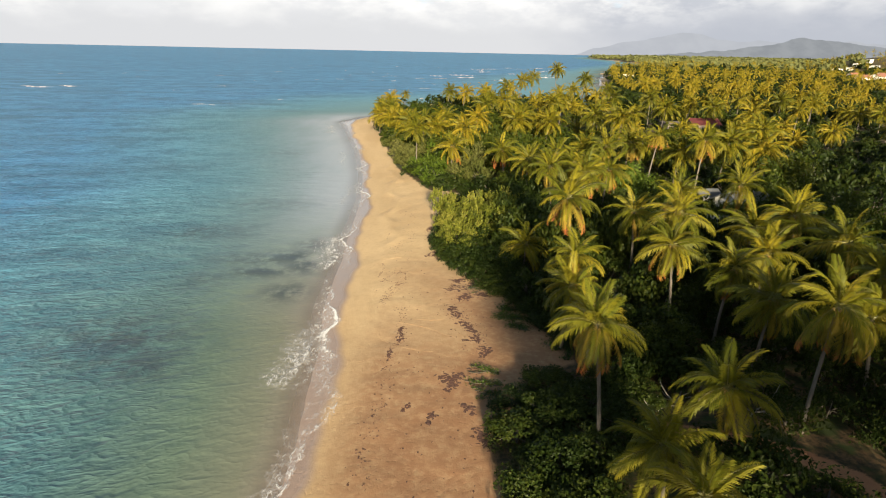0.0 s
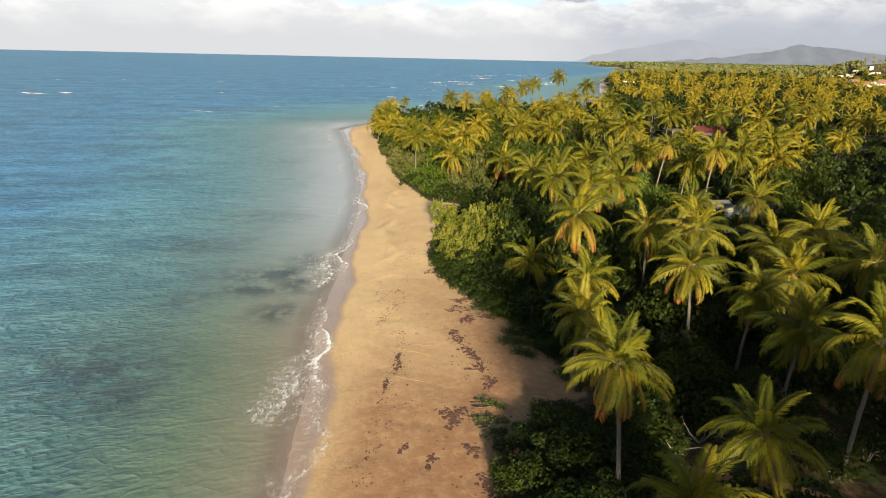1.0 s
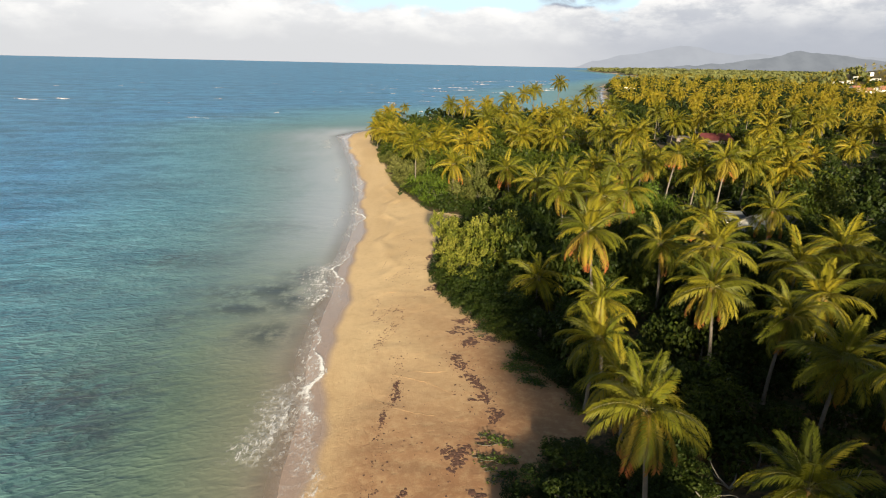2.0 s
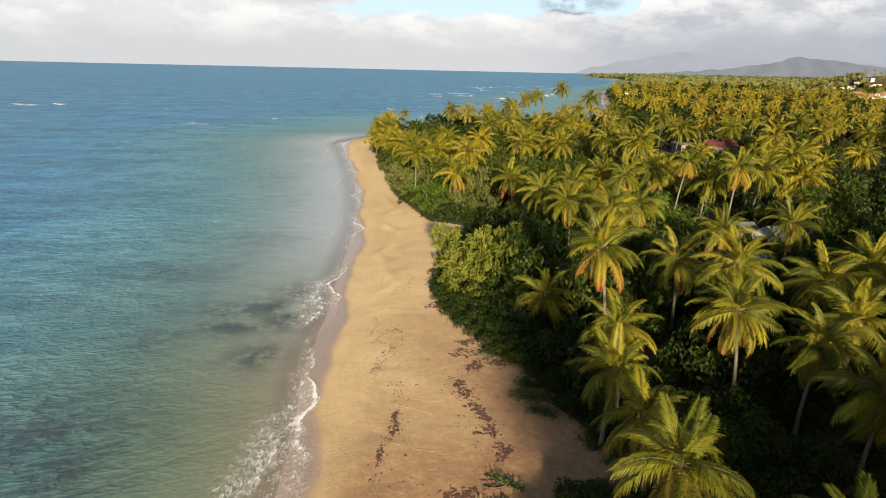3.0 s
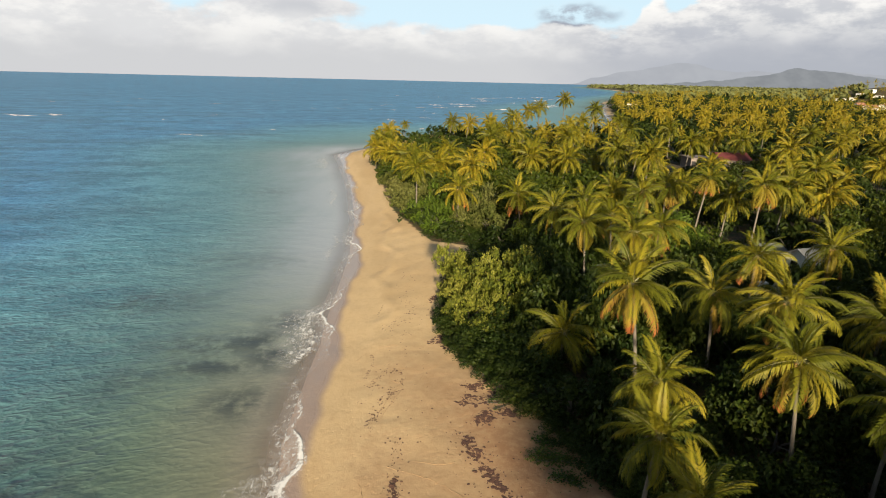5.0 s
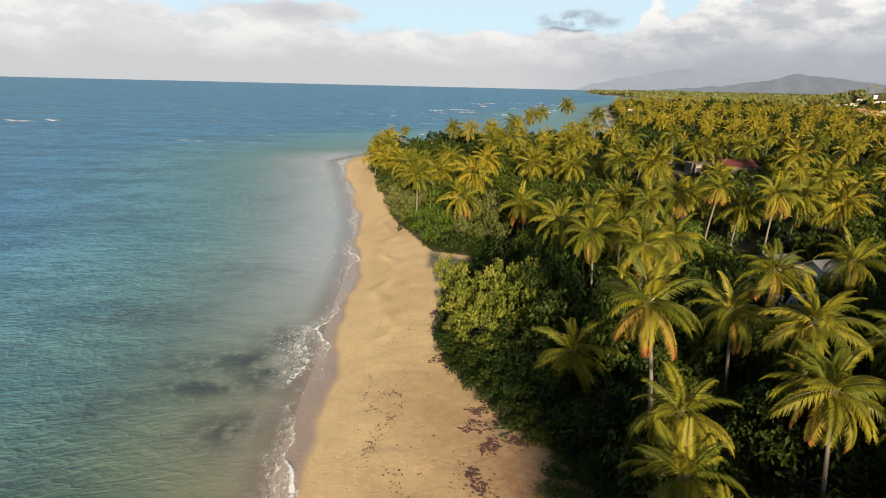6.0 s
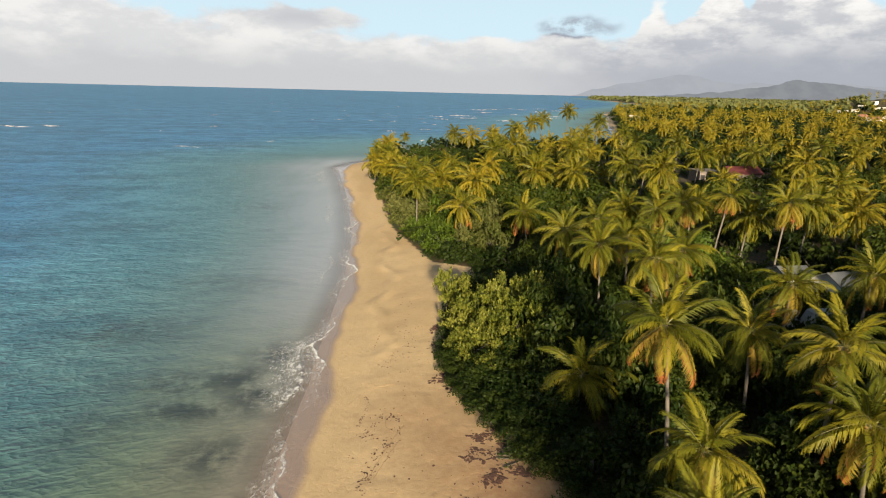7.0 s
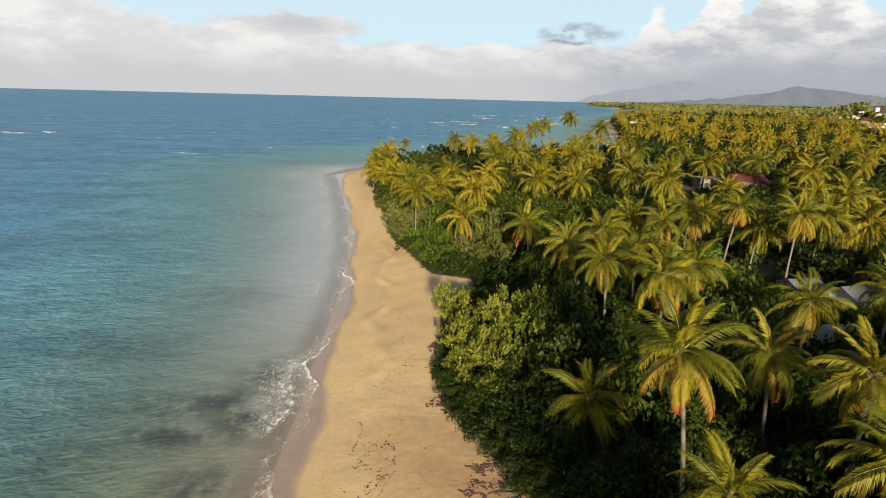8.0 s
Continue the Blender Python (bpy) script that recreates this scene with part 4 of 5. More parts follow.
def build_palms():
    rnd = random.Random(3)
    for i, (x, y, top, size, lean, old, dry) in enumerate(NEAR_PALMS):
        palm(x, y, top, size, lean, rnd.uniform(0.2, 0.9), 24 if y < 70 else 23, old, dry, seed=i + 1, nuts=top > 6,
             label="coconut palm with orange dying fronds under a yellow-green crown" if dry > 0.15 else PALM_LABEL)
    taken = [(25.5, 92), (29, 96), (23, 89)] + [(p[0], p[1]) for p in NEAR_PALMS] + [(p[0], p[1]) for p in TALL]
    for x, y, top, size in TALL:
        mid_palm(x, y, top, size * 1.18, rnd)
    # unseen palms added out of view to throw shade on near palms and undergrowth
    for x, y, top in ((21.5, 3, 13.2), (24.5, 5, 12.8), (28, 6, 13.6), (31, 4, 14.0), (13.2, 4, 14.2), (11.4, 4, 13.4),
                      (37, 34, 13.5), (43, 46, 12.5), (52, 58, 12.5), (60, 74, 12.5)):
        mid_palm(x, y, top, 1.15, rnd)
    # more palms unseen behind and beside the camera, for shade; the grove further in
    spots = scatter(rnd, (-3, 60, -45, 30), lambda x, y: 7.0 if x < 14 else 5.2, taken, 2600, 1.0)
    spots = [(x, y) for x, y in spots if x > 5.5 and (y < -12 if x < 17.5 else y < 8 or x > 0.95 * y + 12) and (y > 0 or x > 36 or y < -24 or rnd.random() < 0.35)]
    spots += [p for p in scatter(rnd, (30, 110, 28, 120), lambda x, y: 8.6, taken + spots, 3000) if rnd.random() < (0.0 if 42 < p[0] < 0.72 * p[1] + 6 and 70 < p[1] else 0.4 if p[0] < 72 and p[1] < 104 else 0.9)]
    spots += scatter(rnd, (-30, 230, 116, 235), lambda x, y: 10.8, taken + spots, 9000, 3)
    spots = [(x, y) for x, y in spots if not (42 < x < 0.72 * y + 6 and 70 < y < 136) and not (58 < x < 0.72 * y + 6 and 136 <= y < 165 and rnd.random() < 0.75) and not (y > 170 and x < 12 - (y - 170) * 0.1)]
    spots = [(x, y) for x, y in spots if y < 40 or not leafy(x, y) or rnd.random() < 0.18]
    for x, y in spots[:400]:
        mid_palm(x, y, (rnd.uniform(9.0, 10.5) if x < 14 else rnd.uniform(11.0, 14.0) if x < 40 and y < 14 else rnd.uniform(9.5, 12.5)) if y < 30 else rnd.uniform(6.0, 10.8) if y < 120 else rnd.uniform(4.8, 11.8), rnd.uniform(0.85, 1.2), rnd)
    return taken + spots


PALM_SPOTS = build_palms()


def build_far_grove():
    """The palm grove past the first few hundred trees, as far as single crowns show."""
    rnd = random.Random(8)
    lib = [crown_arrays(300 + i, 14, 6, wleaf=0.13) for i in range(3)]
    low = [crown_arrays(330 + i, 9, 3, 1.1, wleaf=0.13) for i in range(3)]
    pieces = []
    for x0, x1, y0, y1, s, tries, src in ((-30, 330, 225, 420, 11.5, 16000, lib), (20, 560, 420, 720, 13.5, 14000, low), (100, 900, 720, 1300, 17, 9000, low)):
        for x, y in scatter(rnd, (x0, x1, y0, y1), lambda a, b: s, [], tries, 3):
            if y0 < 300 and not clear_of(x, y, PALM_SPOTS, 6):
                continue
            if (y < 330 and x < 20) or (leafy(x, y) and rnd.random() < 0.8):
                continue
            co, t, q = src[rnd.randrange(3)]
            w, k = rnd.uniform(0, 6.28), rnd.uniform(0.85, 1.15)
            top = hz(x, y) + (rnd.uniform(4.0, 10.5) if y < 450 else rnd.uniform(5.5, 10.5))
            c, sn = math.cos(w) * k, math.sin(w) * k
            v = np.stack([co[:, 0] * c - co[:, 1] * sn + x, co[:, 0] * sn + co[:, 1] * c + y, co[:, 2] * k + top], 1)
            tr = tube([(x + rnd.uniform(-1, 1), y, top - 11), (x, y, top)], [0.2, 0.14], 3)
            pieces.append((v, t, q))
            if y < 420:
                pieces.append(tr)
    me = mesh_np("palm_grove", *join(pieces), smooth=False)
    tagged(part("palm_grove", me, PALM_FAR), "dense distant grove of yellow-green coconut palms", "palm grove", kind="stuff")


build_far_grove()

# ---- shrubs and broad-leaved trees ----


def foliage(seed, n, rx, ry, h, leaf, clumps, spread_=0.32, upright=0.25, low=0.05):
    """Leaves on the outsides of many clumps that together make a lumpy crown on the ground or on limbs."""
    r = np.random.RandomState(seed)
    cen = []
    while len(cen) < clumps:
        a, e, k = r.uniform(0, 2 * math.pi), r.uniform(low, 1), r.uniform(0.55, 1.0)
        c = math.sqrt(1 - e * e)
        cen.append((rx * c * k * math.cos(a), ry * c * k * math.sin(a), h * (0.12 + 0.80 * e * k), r.uniform(0.7, 1.25)))
    cen = np.array(cen)
    i = r.randint(0, clumps, n)
    d = r.normal(size=(n, 3))
    d[:, 2] = np.abs(d[:, 2]) * 0.9 - 0.25
    d /= np.linalg.norm(d, axis=1)[:, None]
    rad = cen[i, 3] * spread_ * np.array([rx, ry, h * 0.75]).mean() * r.uniform(0.55, 1.05, n) ** 0.5
    p = cen[i, :3] + d * rad[:, None]
    p[:, 2] = np.maximum(p[:, 2], 0.05)
    nor = d + r.normal(size=(n, 3)) * 0.55 + np.array([0, 0, upright])
    nor /= np.linalg.norm(nor, axis=1)[:, None]
    t = np.cross(nor, r.normal(size=(n, 3)))
    t /= np.linalg.norm(t, axis=1)[:, None]
    b = np.cross(nor, t)
    s = leaf * r.uniform(0.6, 1.25, n)[:, None]
    v = np.stack([p - t * s, p + b * s * 0.55 + nor * s * 0.12, p + t * s, p - b * s * 0.55 + nor * s * 0.12], 1).reshape(-1, 3)
    q = np.arange(4 * n).reshape(-1, 4)
    return v, np.zeros((0, 3), int), q


def shoots(seed, n, rx, h, leaf, clumps, per=13, reach=0.75):
    """A bush of upright leafy shoots: rosettes of leaves that climb short twigs all over a lumpy crown."""
    r = np.random.RandomState(seed)
    cen = []
    for _ in range(clumps):
        a, e, k = r.uniform(0, 2 * math.pi), r.uniform(0.0, 1), r.uniform(0.45, 1.22)
        c = math.sqrt(1 - e * e)
        cen.append((rx * c * k * math.cos(a), rx * c * k * math.sin(a), h * (0.10 + 0.74 * e * k), r.uniform(0.6, 1.3)))
    cen = np.array(cen)
    i = r.randint(0, clumps, n)
    d = r.normal(size=(n, 3))
    d[:, 2] = np.abs(d[:, 2]) - 0.35
    d /= np.linalg.norm(d, axis=1)[:, None]
    base = cen[i, :3] + d * (cen[i, 3] * 0.15 * (rx + h) / 2)[:, None]
    grow = d * 0.8 + np.array([0, 0, 0.9]) + r.normal(size=(n, 3)) * 0.25
    grow /= np.linalg.norm(grow, axis=1)[:, None]
    ln = reach * r.uniform(0.5, 1.2, n)
    k = np.tile(np.arange(per), n)
    b, g, ll = np.repeat(base, per, 0), np.repeat(grow, per, 0), np.repeat(ln, per)
    u = (k + r.rand(n * per)) / per
    p = b + g * (u * ll)[:, None]
    side = np.cross(g, r.normal(size=(n * per, 3)))
    side /= np.linalg.norm(side, axis=1)[:, None]
    out = side * (1.05 - 0.45 * u)[:, None] + g * (0.35 + 0.7 * u)[:, None]
    out /= np.linalg.norm(out, axis=1)[:, None]
    s = (leaf * r.uniform(0.7, 1.25, n * per) * (1.15 - 0.45 * u))[:, None]
    w = np.cross(out, g)
    w /= np.linalg.norm(w, axis=1)[:, None] + 1e-6
    v = np.stack([p, p + out * s + w * s * 0.72, p + out * s * 2, p + out * s - w * s * 0.72], 1).reshape(-1, 3)
    v[:, 2] = np.maximum(v[:, 2], 0.04)
    return v, np.zeros((0, 3), int), np.arange(4 * n * per).reshape(-1, 4)


def stems(seed, rx, h, n):
    r = random.Random(seed)
    out = []
    for k in range(n):
        a, w = r.uniform(0, 6.28), r.uniform(0.3, 0.75)
        out.append(tube([(0.15 * math.cos(a), 0.15 * math.sin(a), -0.15), (rx * w * 0.35 * math.cos(a), rx * w * 0.35 * math.sin(a), h * 0.35),
                         (rx * w * math.cos(a + 0.3), rx * w * math.sin(a + 0.3), h * r.uniform(0.35, 0.6))], [0.09 + h * 0.008, 0.06, 0.02], 5))
    return join(out)


def shrub_kind(name, seed, n, rx, h, leaf, clumps, mat, **more):
    arrays = shoots(seed, n, rx, h, leaf, clumps, **more) if "per" in more else foliage(seed, n, rx, rx, h, leaf, clumps, **more)
    f = mesh_np("foliage", *arrays, smooth=False)
    f.materials.append(mat)
    s = mesh_np("stems", *stems(seed, rx, h, 4))
    s.materials.append(WOOD)
    return f, s


GRAPES = [shrub_kind("sea_grape", 60 + i, 250, 3.3, 5.6, 0.22, 13, GRAPE, per=10, reach=1.05) for i in range(4)]
THICKET = [shrub_kind("thicket", 65 + i, 4600, 2.3, 2.3, 0.115, 44, SHADED_SHRUB, spread_=0.32) for i in range(3)]
BUSHES = [shrub_kind("shrub", 70 + i, 1150, 2.3, 2.3, 0.165, 34, SHADED_SHRUB, spread_=0.34) for i in range(3)]
TREES = [shrub_kind("broadleaf_tree", 80 + i, 2700, 3.4, 6.5, 0.19, 46, TREE, spread_=0.28) for i in range(3)]
SUNLIT = [shrub_kind("broadleaf_tree", 86 + i, 3000, 3.4, 6.5, 0.19, 40, VIVID, spread_=0.26) for i in range(2)]
FAR_BUSH = [shrub_kind("shrub", 90 + i, 430, 2.8, 4.2, 0.40, 24, SHADED_UNDER, spread_=0.36) for i in range(3)]
FAR_TREE = [shrub_kind("tree", 190 + i, 640, 3.4, 6.0, 0.37, 30, TREE, spread_=0.32) for i in range(3)]
SILVER = [shrub_kind("shrub", 95 + i, 340, 2.5, 3.5, 0.16, 20, SILVER_LEAF, per=10, reach=0.8) for i in range(2)]
GREEN = [shrub_kind("shrub", 97 + i, 340, 3.2, 5.2, 0.18, 18, VIVID, per=10, reach=0.9) for i in range(2)]


def bush(kinds, name, x, y, size, label, category, group, rnd, stretch=1.0):
    f, s = rnd.choice(kinds)
    t = thing(name, x, y, hz(x, y), label, category, group, rnd.uniform(0, 360))
    m = Matrix.Diagonal((size, size, size * stretch, 1))
    part("foliage", f, None, t, "", m)
    part("woody_stem", s, None, t, "", m)
    return t


GRAPE_LABEL = "tall sea grape bush with pale yellow-green leaves beside the beach"
BUSH_LABEL = "dense dark green shrub growing under the palms, shade painted into its leaves"
TREE_LABEL = "leafy green broad-leaved tree among the palms"
SILVER_LABEL = "grey-green coastal bush with upright twigs beside the sand"


def build_shrubs():
    rnd = random.Random(12)
    # the big sea grapes that stand forward on the sand
    clumps = [(2.2, 81.5, 0.72, 1.25), (6.4, 85.0, 0.78, 1.15), (1.2, 75.4, 0.55, 1.15), (5.2, 79.0, 0.70, 1.2), (0.2, 85.5, 0.58, 1.1), (5.0, 90.5, 0.62, 1.1), (9.6, 82.5, 0.66, 1.0), (9.6, 89.5, 0.66, 1.0), (8.6, 95.0, 0.62, 1.0)]
    clumps += [(1.6, 78.2, 0.46, 1.65), (3.9, 82.9, 0.50, 1.75), (0.2, 79.0, 0.44, 1.3), (-0.6, 81.8, 0.42, 1.35), (3.4, 76.4, 0.46, 1.3), (7.8, 80.6, 0.5, 1.35), (8.2, 86.8, 0.5, 1.6), (4.6, 86.6, 0.46, 1.8), (-0.9, 76.6, 0.38, 1.1), (-1.0, 84.4, 0.4, 1.2),
               (2.4, 72.6, 0.40, 1.0), (0.8, 88.4, 0.46, 1.6), (6.9, 76.8, 0.48, 1.2), (-1.7, 88.2, 0.46, 1.85), (0.4, 92.0, 0.44, 1.2), (-0.6, 90.2, 0.42, 1.3), (6.4, 82.0, 0.42, 2.0)]
    for x, y, s, st in clumps:
        bush(GRAPES, "sea_grape_bush", x, y, s, GRAPE_LABEL, "bush", "sea grapes", rnd, st)
    # grey-green bushes on the point behind, with a fresh green one between them
    for x, y, s, st in ((-9.4, 131.0, 1.15, 0.95), (-6.6, 134, 1.3, 1.15), (-10.6, 138.5, 1.15, 1.0), (-12.6, 146, 1.05, 0.9), (-8.0, 143, 1.3, 1.1), (2.6, 119, 1.2, 1.25), (4.8, 113.5, 1.1, 1.1), (0.6, 114.5, 1.0, 1.0), (5.5, 123, 1.2, 1.3),
                        (-15.4, 157, 1.0, 0.8), (-18.2, 169, 1.0, 0.7)):
        bush(SILVER, "coastal_bush", x, y, s, SILVER_LABEL, "bush", "coastal bushes", rnd, st)
    for x, y, s, st in ((-3.4, 115.0, 0.82, 1.0), (-1.4, 119.5, 0.85, 1.1), (-5.6, 120.5, 0.85, 0.95), (-3.4, 124.0, 0.9, 1.15), (-7.0, 126.0, 0.8, 0.85), (0.8, 126.0, 0.9, 1.2), (-2.4, 131.0, 0.95, 1.25)):
        bush(GREEN, "seaside_shrub", x, y, s, "dense fresh green shrub of upright shoots beside the sand", "bush", "seaside shrubs", rnd, st)
    for x, y, s, st in ((-13.0, 152, 0.9, 0.8), (-15.8, 163, 0.9, 0.75), (-19.0, 177, 0.9, 0.7), (-21.6, 188, 0.85, 0.7), (-23.8, 199, 0.8, 0.65), (-10.2, 150, 1.0, 1.0), (-25.2, 210, 0.8, 0.6)):
        bush(FAR_BUSH, "undergrowth_tree", x, y, s, "dark green leafy tree filling the gaps between palms, shade painted into its leaves", "tree", "undergrowth", rnd, st)
    # the low dark thicket by the nearest palm
    for x, y, s, st in ((5.0, 33.5, 1.0, 0.85), (7.6, 36.0, 1.0, 0.95), (5.6, 37.8, 0.9, 0.85), (8.0, 40.2, 1.0, 0.9), (7.0, 30.5, 1.05, 0.9), (10.8, 37.8, 1.05, 1.0), (9.6, 31.5, 1.0, 1.0), (12.4, 34.5, 1.0, 1.0),
                        (5.4, 27.8, 1.0, 0.9), (12.0, 40.5, 1.0, 1.0), (8.6, 26.5, 1.1, 1.0), (13.8, 38.6, 1.1, 1.2)):
        bush(THICKET, "thicket_bush", x, y, s, "low dense dark green bush spreading over the sand, shade painted into its leaves", "bush", "thicket", rnd, st * (0.62 if y > 37 else 0.9))
    # leafy trees between the palms
    for x, y, s, st in ((16.4, 43.4, 0.75, 0.85), (19.5, 45.2, 0.72, 0.85), (15.6, 47.8, 0.7, 0.85), (16, 64.5, 0.75, 0.9), (14.8, 70.5, 0.8, 0.95), (24.5, 54.5, 0.7, 0.8), (27.5, 66, 0.85, 0.9),
                        (13.0, 75.5, 0.8, 0.95), (20.0, 71.5, 0.8, 0.9), (25.2, 72.0, 0.85, 0.9), (15.5, 81.5, 0.85, 1.0), (21.0, 88.5, 0.9, 1.0), (26.0, 83.0, 0.9, 0.9), (11.5, 100.0, 0.9, 1.0), (16.5, 97.0, 0.9, 1.1), (24.0, 100.5, 1.0, 1.1), (31.0, 103.5, 1.0, 1.0), (10.0, 104.5, 0.8, 1.0), (46, 66, 1.1, 1.1), (52, 76, 1.2, 1.2), (33, 88, 0.9, 1.0), (50, 96, 1.2, 1.2), (58, 100, 1.2, 1.3), (3.5, 135, 1.1, 1.2), (9, 128, 1.1, 1.3), (14, 121, 1.1, 1.3), (22, 118, 1.1, 1.1), (44, 50, 1.0, 1.0), (41, 44, 1.0, 1.0)):
        bush(TREES, "broadleaf_tree", x, y, s, TREE_LABEL, "tree", "broad-leaved trees", rnd, st)
    # two fresh green trees that stand in the sun
    for x, y, s, st in ((25.5, 92, 1.1, 1.3), (29, 96, 1.05, 1.25), (27.6, 93.6, 0.8, 1.6)):
        bush(SUNLIT, "broadleaf_tree", x, y, s, "fresh yellow-green broad-leaved tree in full sun among the palms", "tree", "broad-leaved trees", rnd, st)
    # low cover right up to the sand
    for x, y in scatter(rnd, (-6, 22, 43.5, 112), lambda x, y: 1.7, [], 3800, 0.75):
        v = float(inside_distance(np.array([x]), np.array([y]), V_ARR)[0])
        if v < 6.5:
            bush(BUSHES, "edge_shrub", x, y, rnd.uniform(0.42, 0.62) if v < 2.5 else rnd.uniform(0.55, 0.85), "low dark green shrub at the edge of the sand, shade painted into its leaves", "shrub", "edge shrubs", rnd, rnd.uniform(0.6, 1.0))
    # its foremost row, creeping out over the sand
    for x, y in ((6.6, 56.2), (5.4, 58.6), (4.4, 60.4), (3.2, 62.4), (2.2, 64.4), (1.2, 66.4), (0.2, 68.6), (-0.6, 70.8), (-1.2, 73.4), (-1.6, 76.0), (6.4, 59.4), (5.0, 62.0), (3.6, 64.8), (2.2, 67.6), (0.8, 71.0), (7.4, 57.6), (7.8, 54.4), (8.6, 51.8)):
        bush(BUSHES, "edge_shrub", x, y, rnd.uniform(0.42, 0.56), "low dark green shrub at the edge of the sand, shade painted into its leaves", "shrub", "edge shrubs", rnd, rnd.uniform(0.6, 0.9))
    for x, y, s in ((41.5, 88.8, 1.1), (44.5, 89.2, 1.2), (48.2, 90.4, 1.2), (51.5, 91.5, 1.2), (39.5, 92, 1.2)):
        bush(BUSHES, "undergrowth_shrub", x, y, s, BUSH_LABEL, "shrub", "undergrowth", rnd, 1.2)
    for x, y, s in ((42.6, 87.6, 0.5), (46.2, 88.8, 0.55), (50, 90, 0.6), (39.6, 88.5, 0.5), (35.5, 69.5, 0.62), (41.0, 71.5, 0.7), (38.0, 74.5, 0.5), (44.5, 75.0, 0.7), (34.0, 74.0, 0.5), (48, 80, 0.8), (43.5, 80.5, 0.5)):
        bush(TREES, "broadleaf_tree", x, y, s, TREE_LABEL, "tree", "broad-leaved trees", rnd, 0.95)
    for x, y in ((66.0, 180), (69.5, 181), (73, 181.5), (76.5, 181), (80, 182)):
        bush(FAR_BUSH, "undergrowth_tree", x, y, 1.0, "dark green leafy tree filling the gaps between palms, shade painted into its leaves", "tree", "undergrowth", rnd, 1.15)
    # undergrowth, with unseen shrubs beside the start that block the low sun
    veg_in = lambda x, y: float(inside_distance(np.array([x]), np.array([y]), V_ARR)[0])
    spots = scatter(rnd, (2, 60, 22, 100), lambda x, y: 3.2, [], 2200, 1.0) + [p for p in scatter(rnd, (15, 45, 8, 22), lambda x, y: 3.2, [], 400, 1.0)]
    for x, y in spots:
        v = veg_in(x, y)
        if near_line(np.array([x]), np.array([y]), PATH_LINE)[0] < 2.2 or (y < 43 and x < 14):
            continue
        s = rnd.uniform(0.6, 1.0) * (0.62 if v < 3 else 1.45 if y > 52 else 1.15)
        bush(BUSHES, "undergrowth_shrub", x, y, s, BUSH_LABEL, "shrub", "undergrowth", rnd, rnd.uniform(1.3, 2.1) if v > 7 and y > 56 and not (32 < x < 58 and y > 76) else rnd.uniform(0.8, 1.5) if v > 4 else rnd.uniform(0.7, 1.1))
    spots = scatter(rnd, (-30, 150, 96, 230), lambda x, y: 5.0 if y < 150 else 6.0, [], 3000, 2.0)
    for x, y in spots[:400]:
        if leafy(x, y) and not (44 < x < 80 and y < 122):
            bush(FAR_TREE, "broadleaf_tree", x, y, rnd.uniform(0.8, 1.25), TREE_LABEL, "tree", "broad-leaved trees", rnd, rnd.uniform(0.85, 1.15))
            continue
        bush(FAR_BUSH, "undergrowth_tree", x, y, rnd.uniform(0.7, 1.1), "dark green leafy tree filling the gaps between palms, shade painted into its leaves", "tree", "undergrowth", rnd, rnd.uniform(0.8, 1.7) if 42 < x < 110 and y < 165 else rnd.uniform(0.55, 0.95))


build_shrubs()


def build_far_woods():
    """Broad-leaved canopy under and beyond the palm grove, out to the far coast."""
    rnd = random.Random(15)
    lib = [foliage(400 + i, 150, 3.6, 3.6, 5.0, 0.75, 9, spread_=0.42) for i in range(3)]
    big = [foliage(420 + i, 46, 11, 11, 9.0, 3.6, 8, spread_=0.45) for i in range(3)]
    pieces, distant = [], []
    for reg, s, tries, src, sc in (((-30, 330, 228, 430), 9.0, 12000, lib, 1.15), ((20, 620, 430, 760), 13, 8000, lib, 1.7), ((120, 1500, 740, 1700), 26, 9000, big, 1.0), ((400, 2600, 1700, 3000), 55, 5000, big, 1.9), ((560, 3600, 2900, 4200), 90, 4000, big, 3.0)):
        for x, y in scatter(rnd, reg, lambda a, b: s, [], tries, 2 if s < 20 else 12):
            if rnd.random() < 0.12:
                continue
            co, t, q = src[rnd.randrange(3)]
            k = sc * rnd.uniform(0.75, 1.2)
            w = rnd.uniform(0, 6.28)
            c, sn = math.cos(w) * k, math.sin(w) * k
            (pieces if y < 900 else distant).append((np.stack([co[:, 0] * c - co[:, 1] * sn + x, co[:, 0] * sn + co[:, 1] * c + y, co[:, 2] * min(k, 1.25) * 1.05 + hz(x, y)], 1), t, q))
    tagged(part("far_woods", mesh_np("far_woods", *join(pieces), smooth=False), SHADED_UNDER), "dark green woods between the distant palms, shade painted into their leaves", "woods", kind="stuff")
    tagged(part("coastal_woods", mesh_np("coastal_woods", *join(distant), smooth=False), HAZED_LEAF), "pale olive woods stretching along the far coast, haze mixed into their leaf colour", "woods", kind="stuff")


build_far_woods()

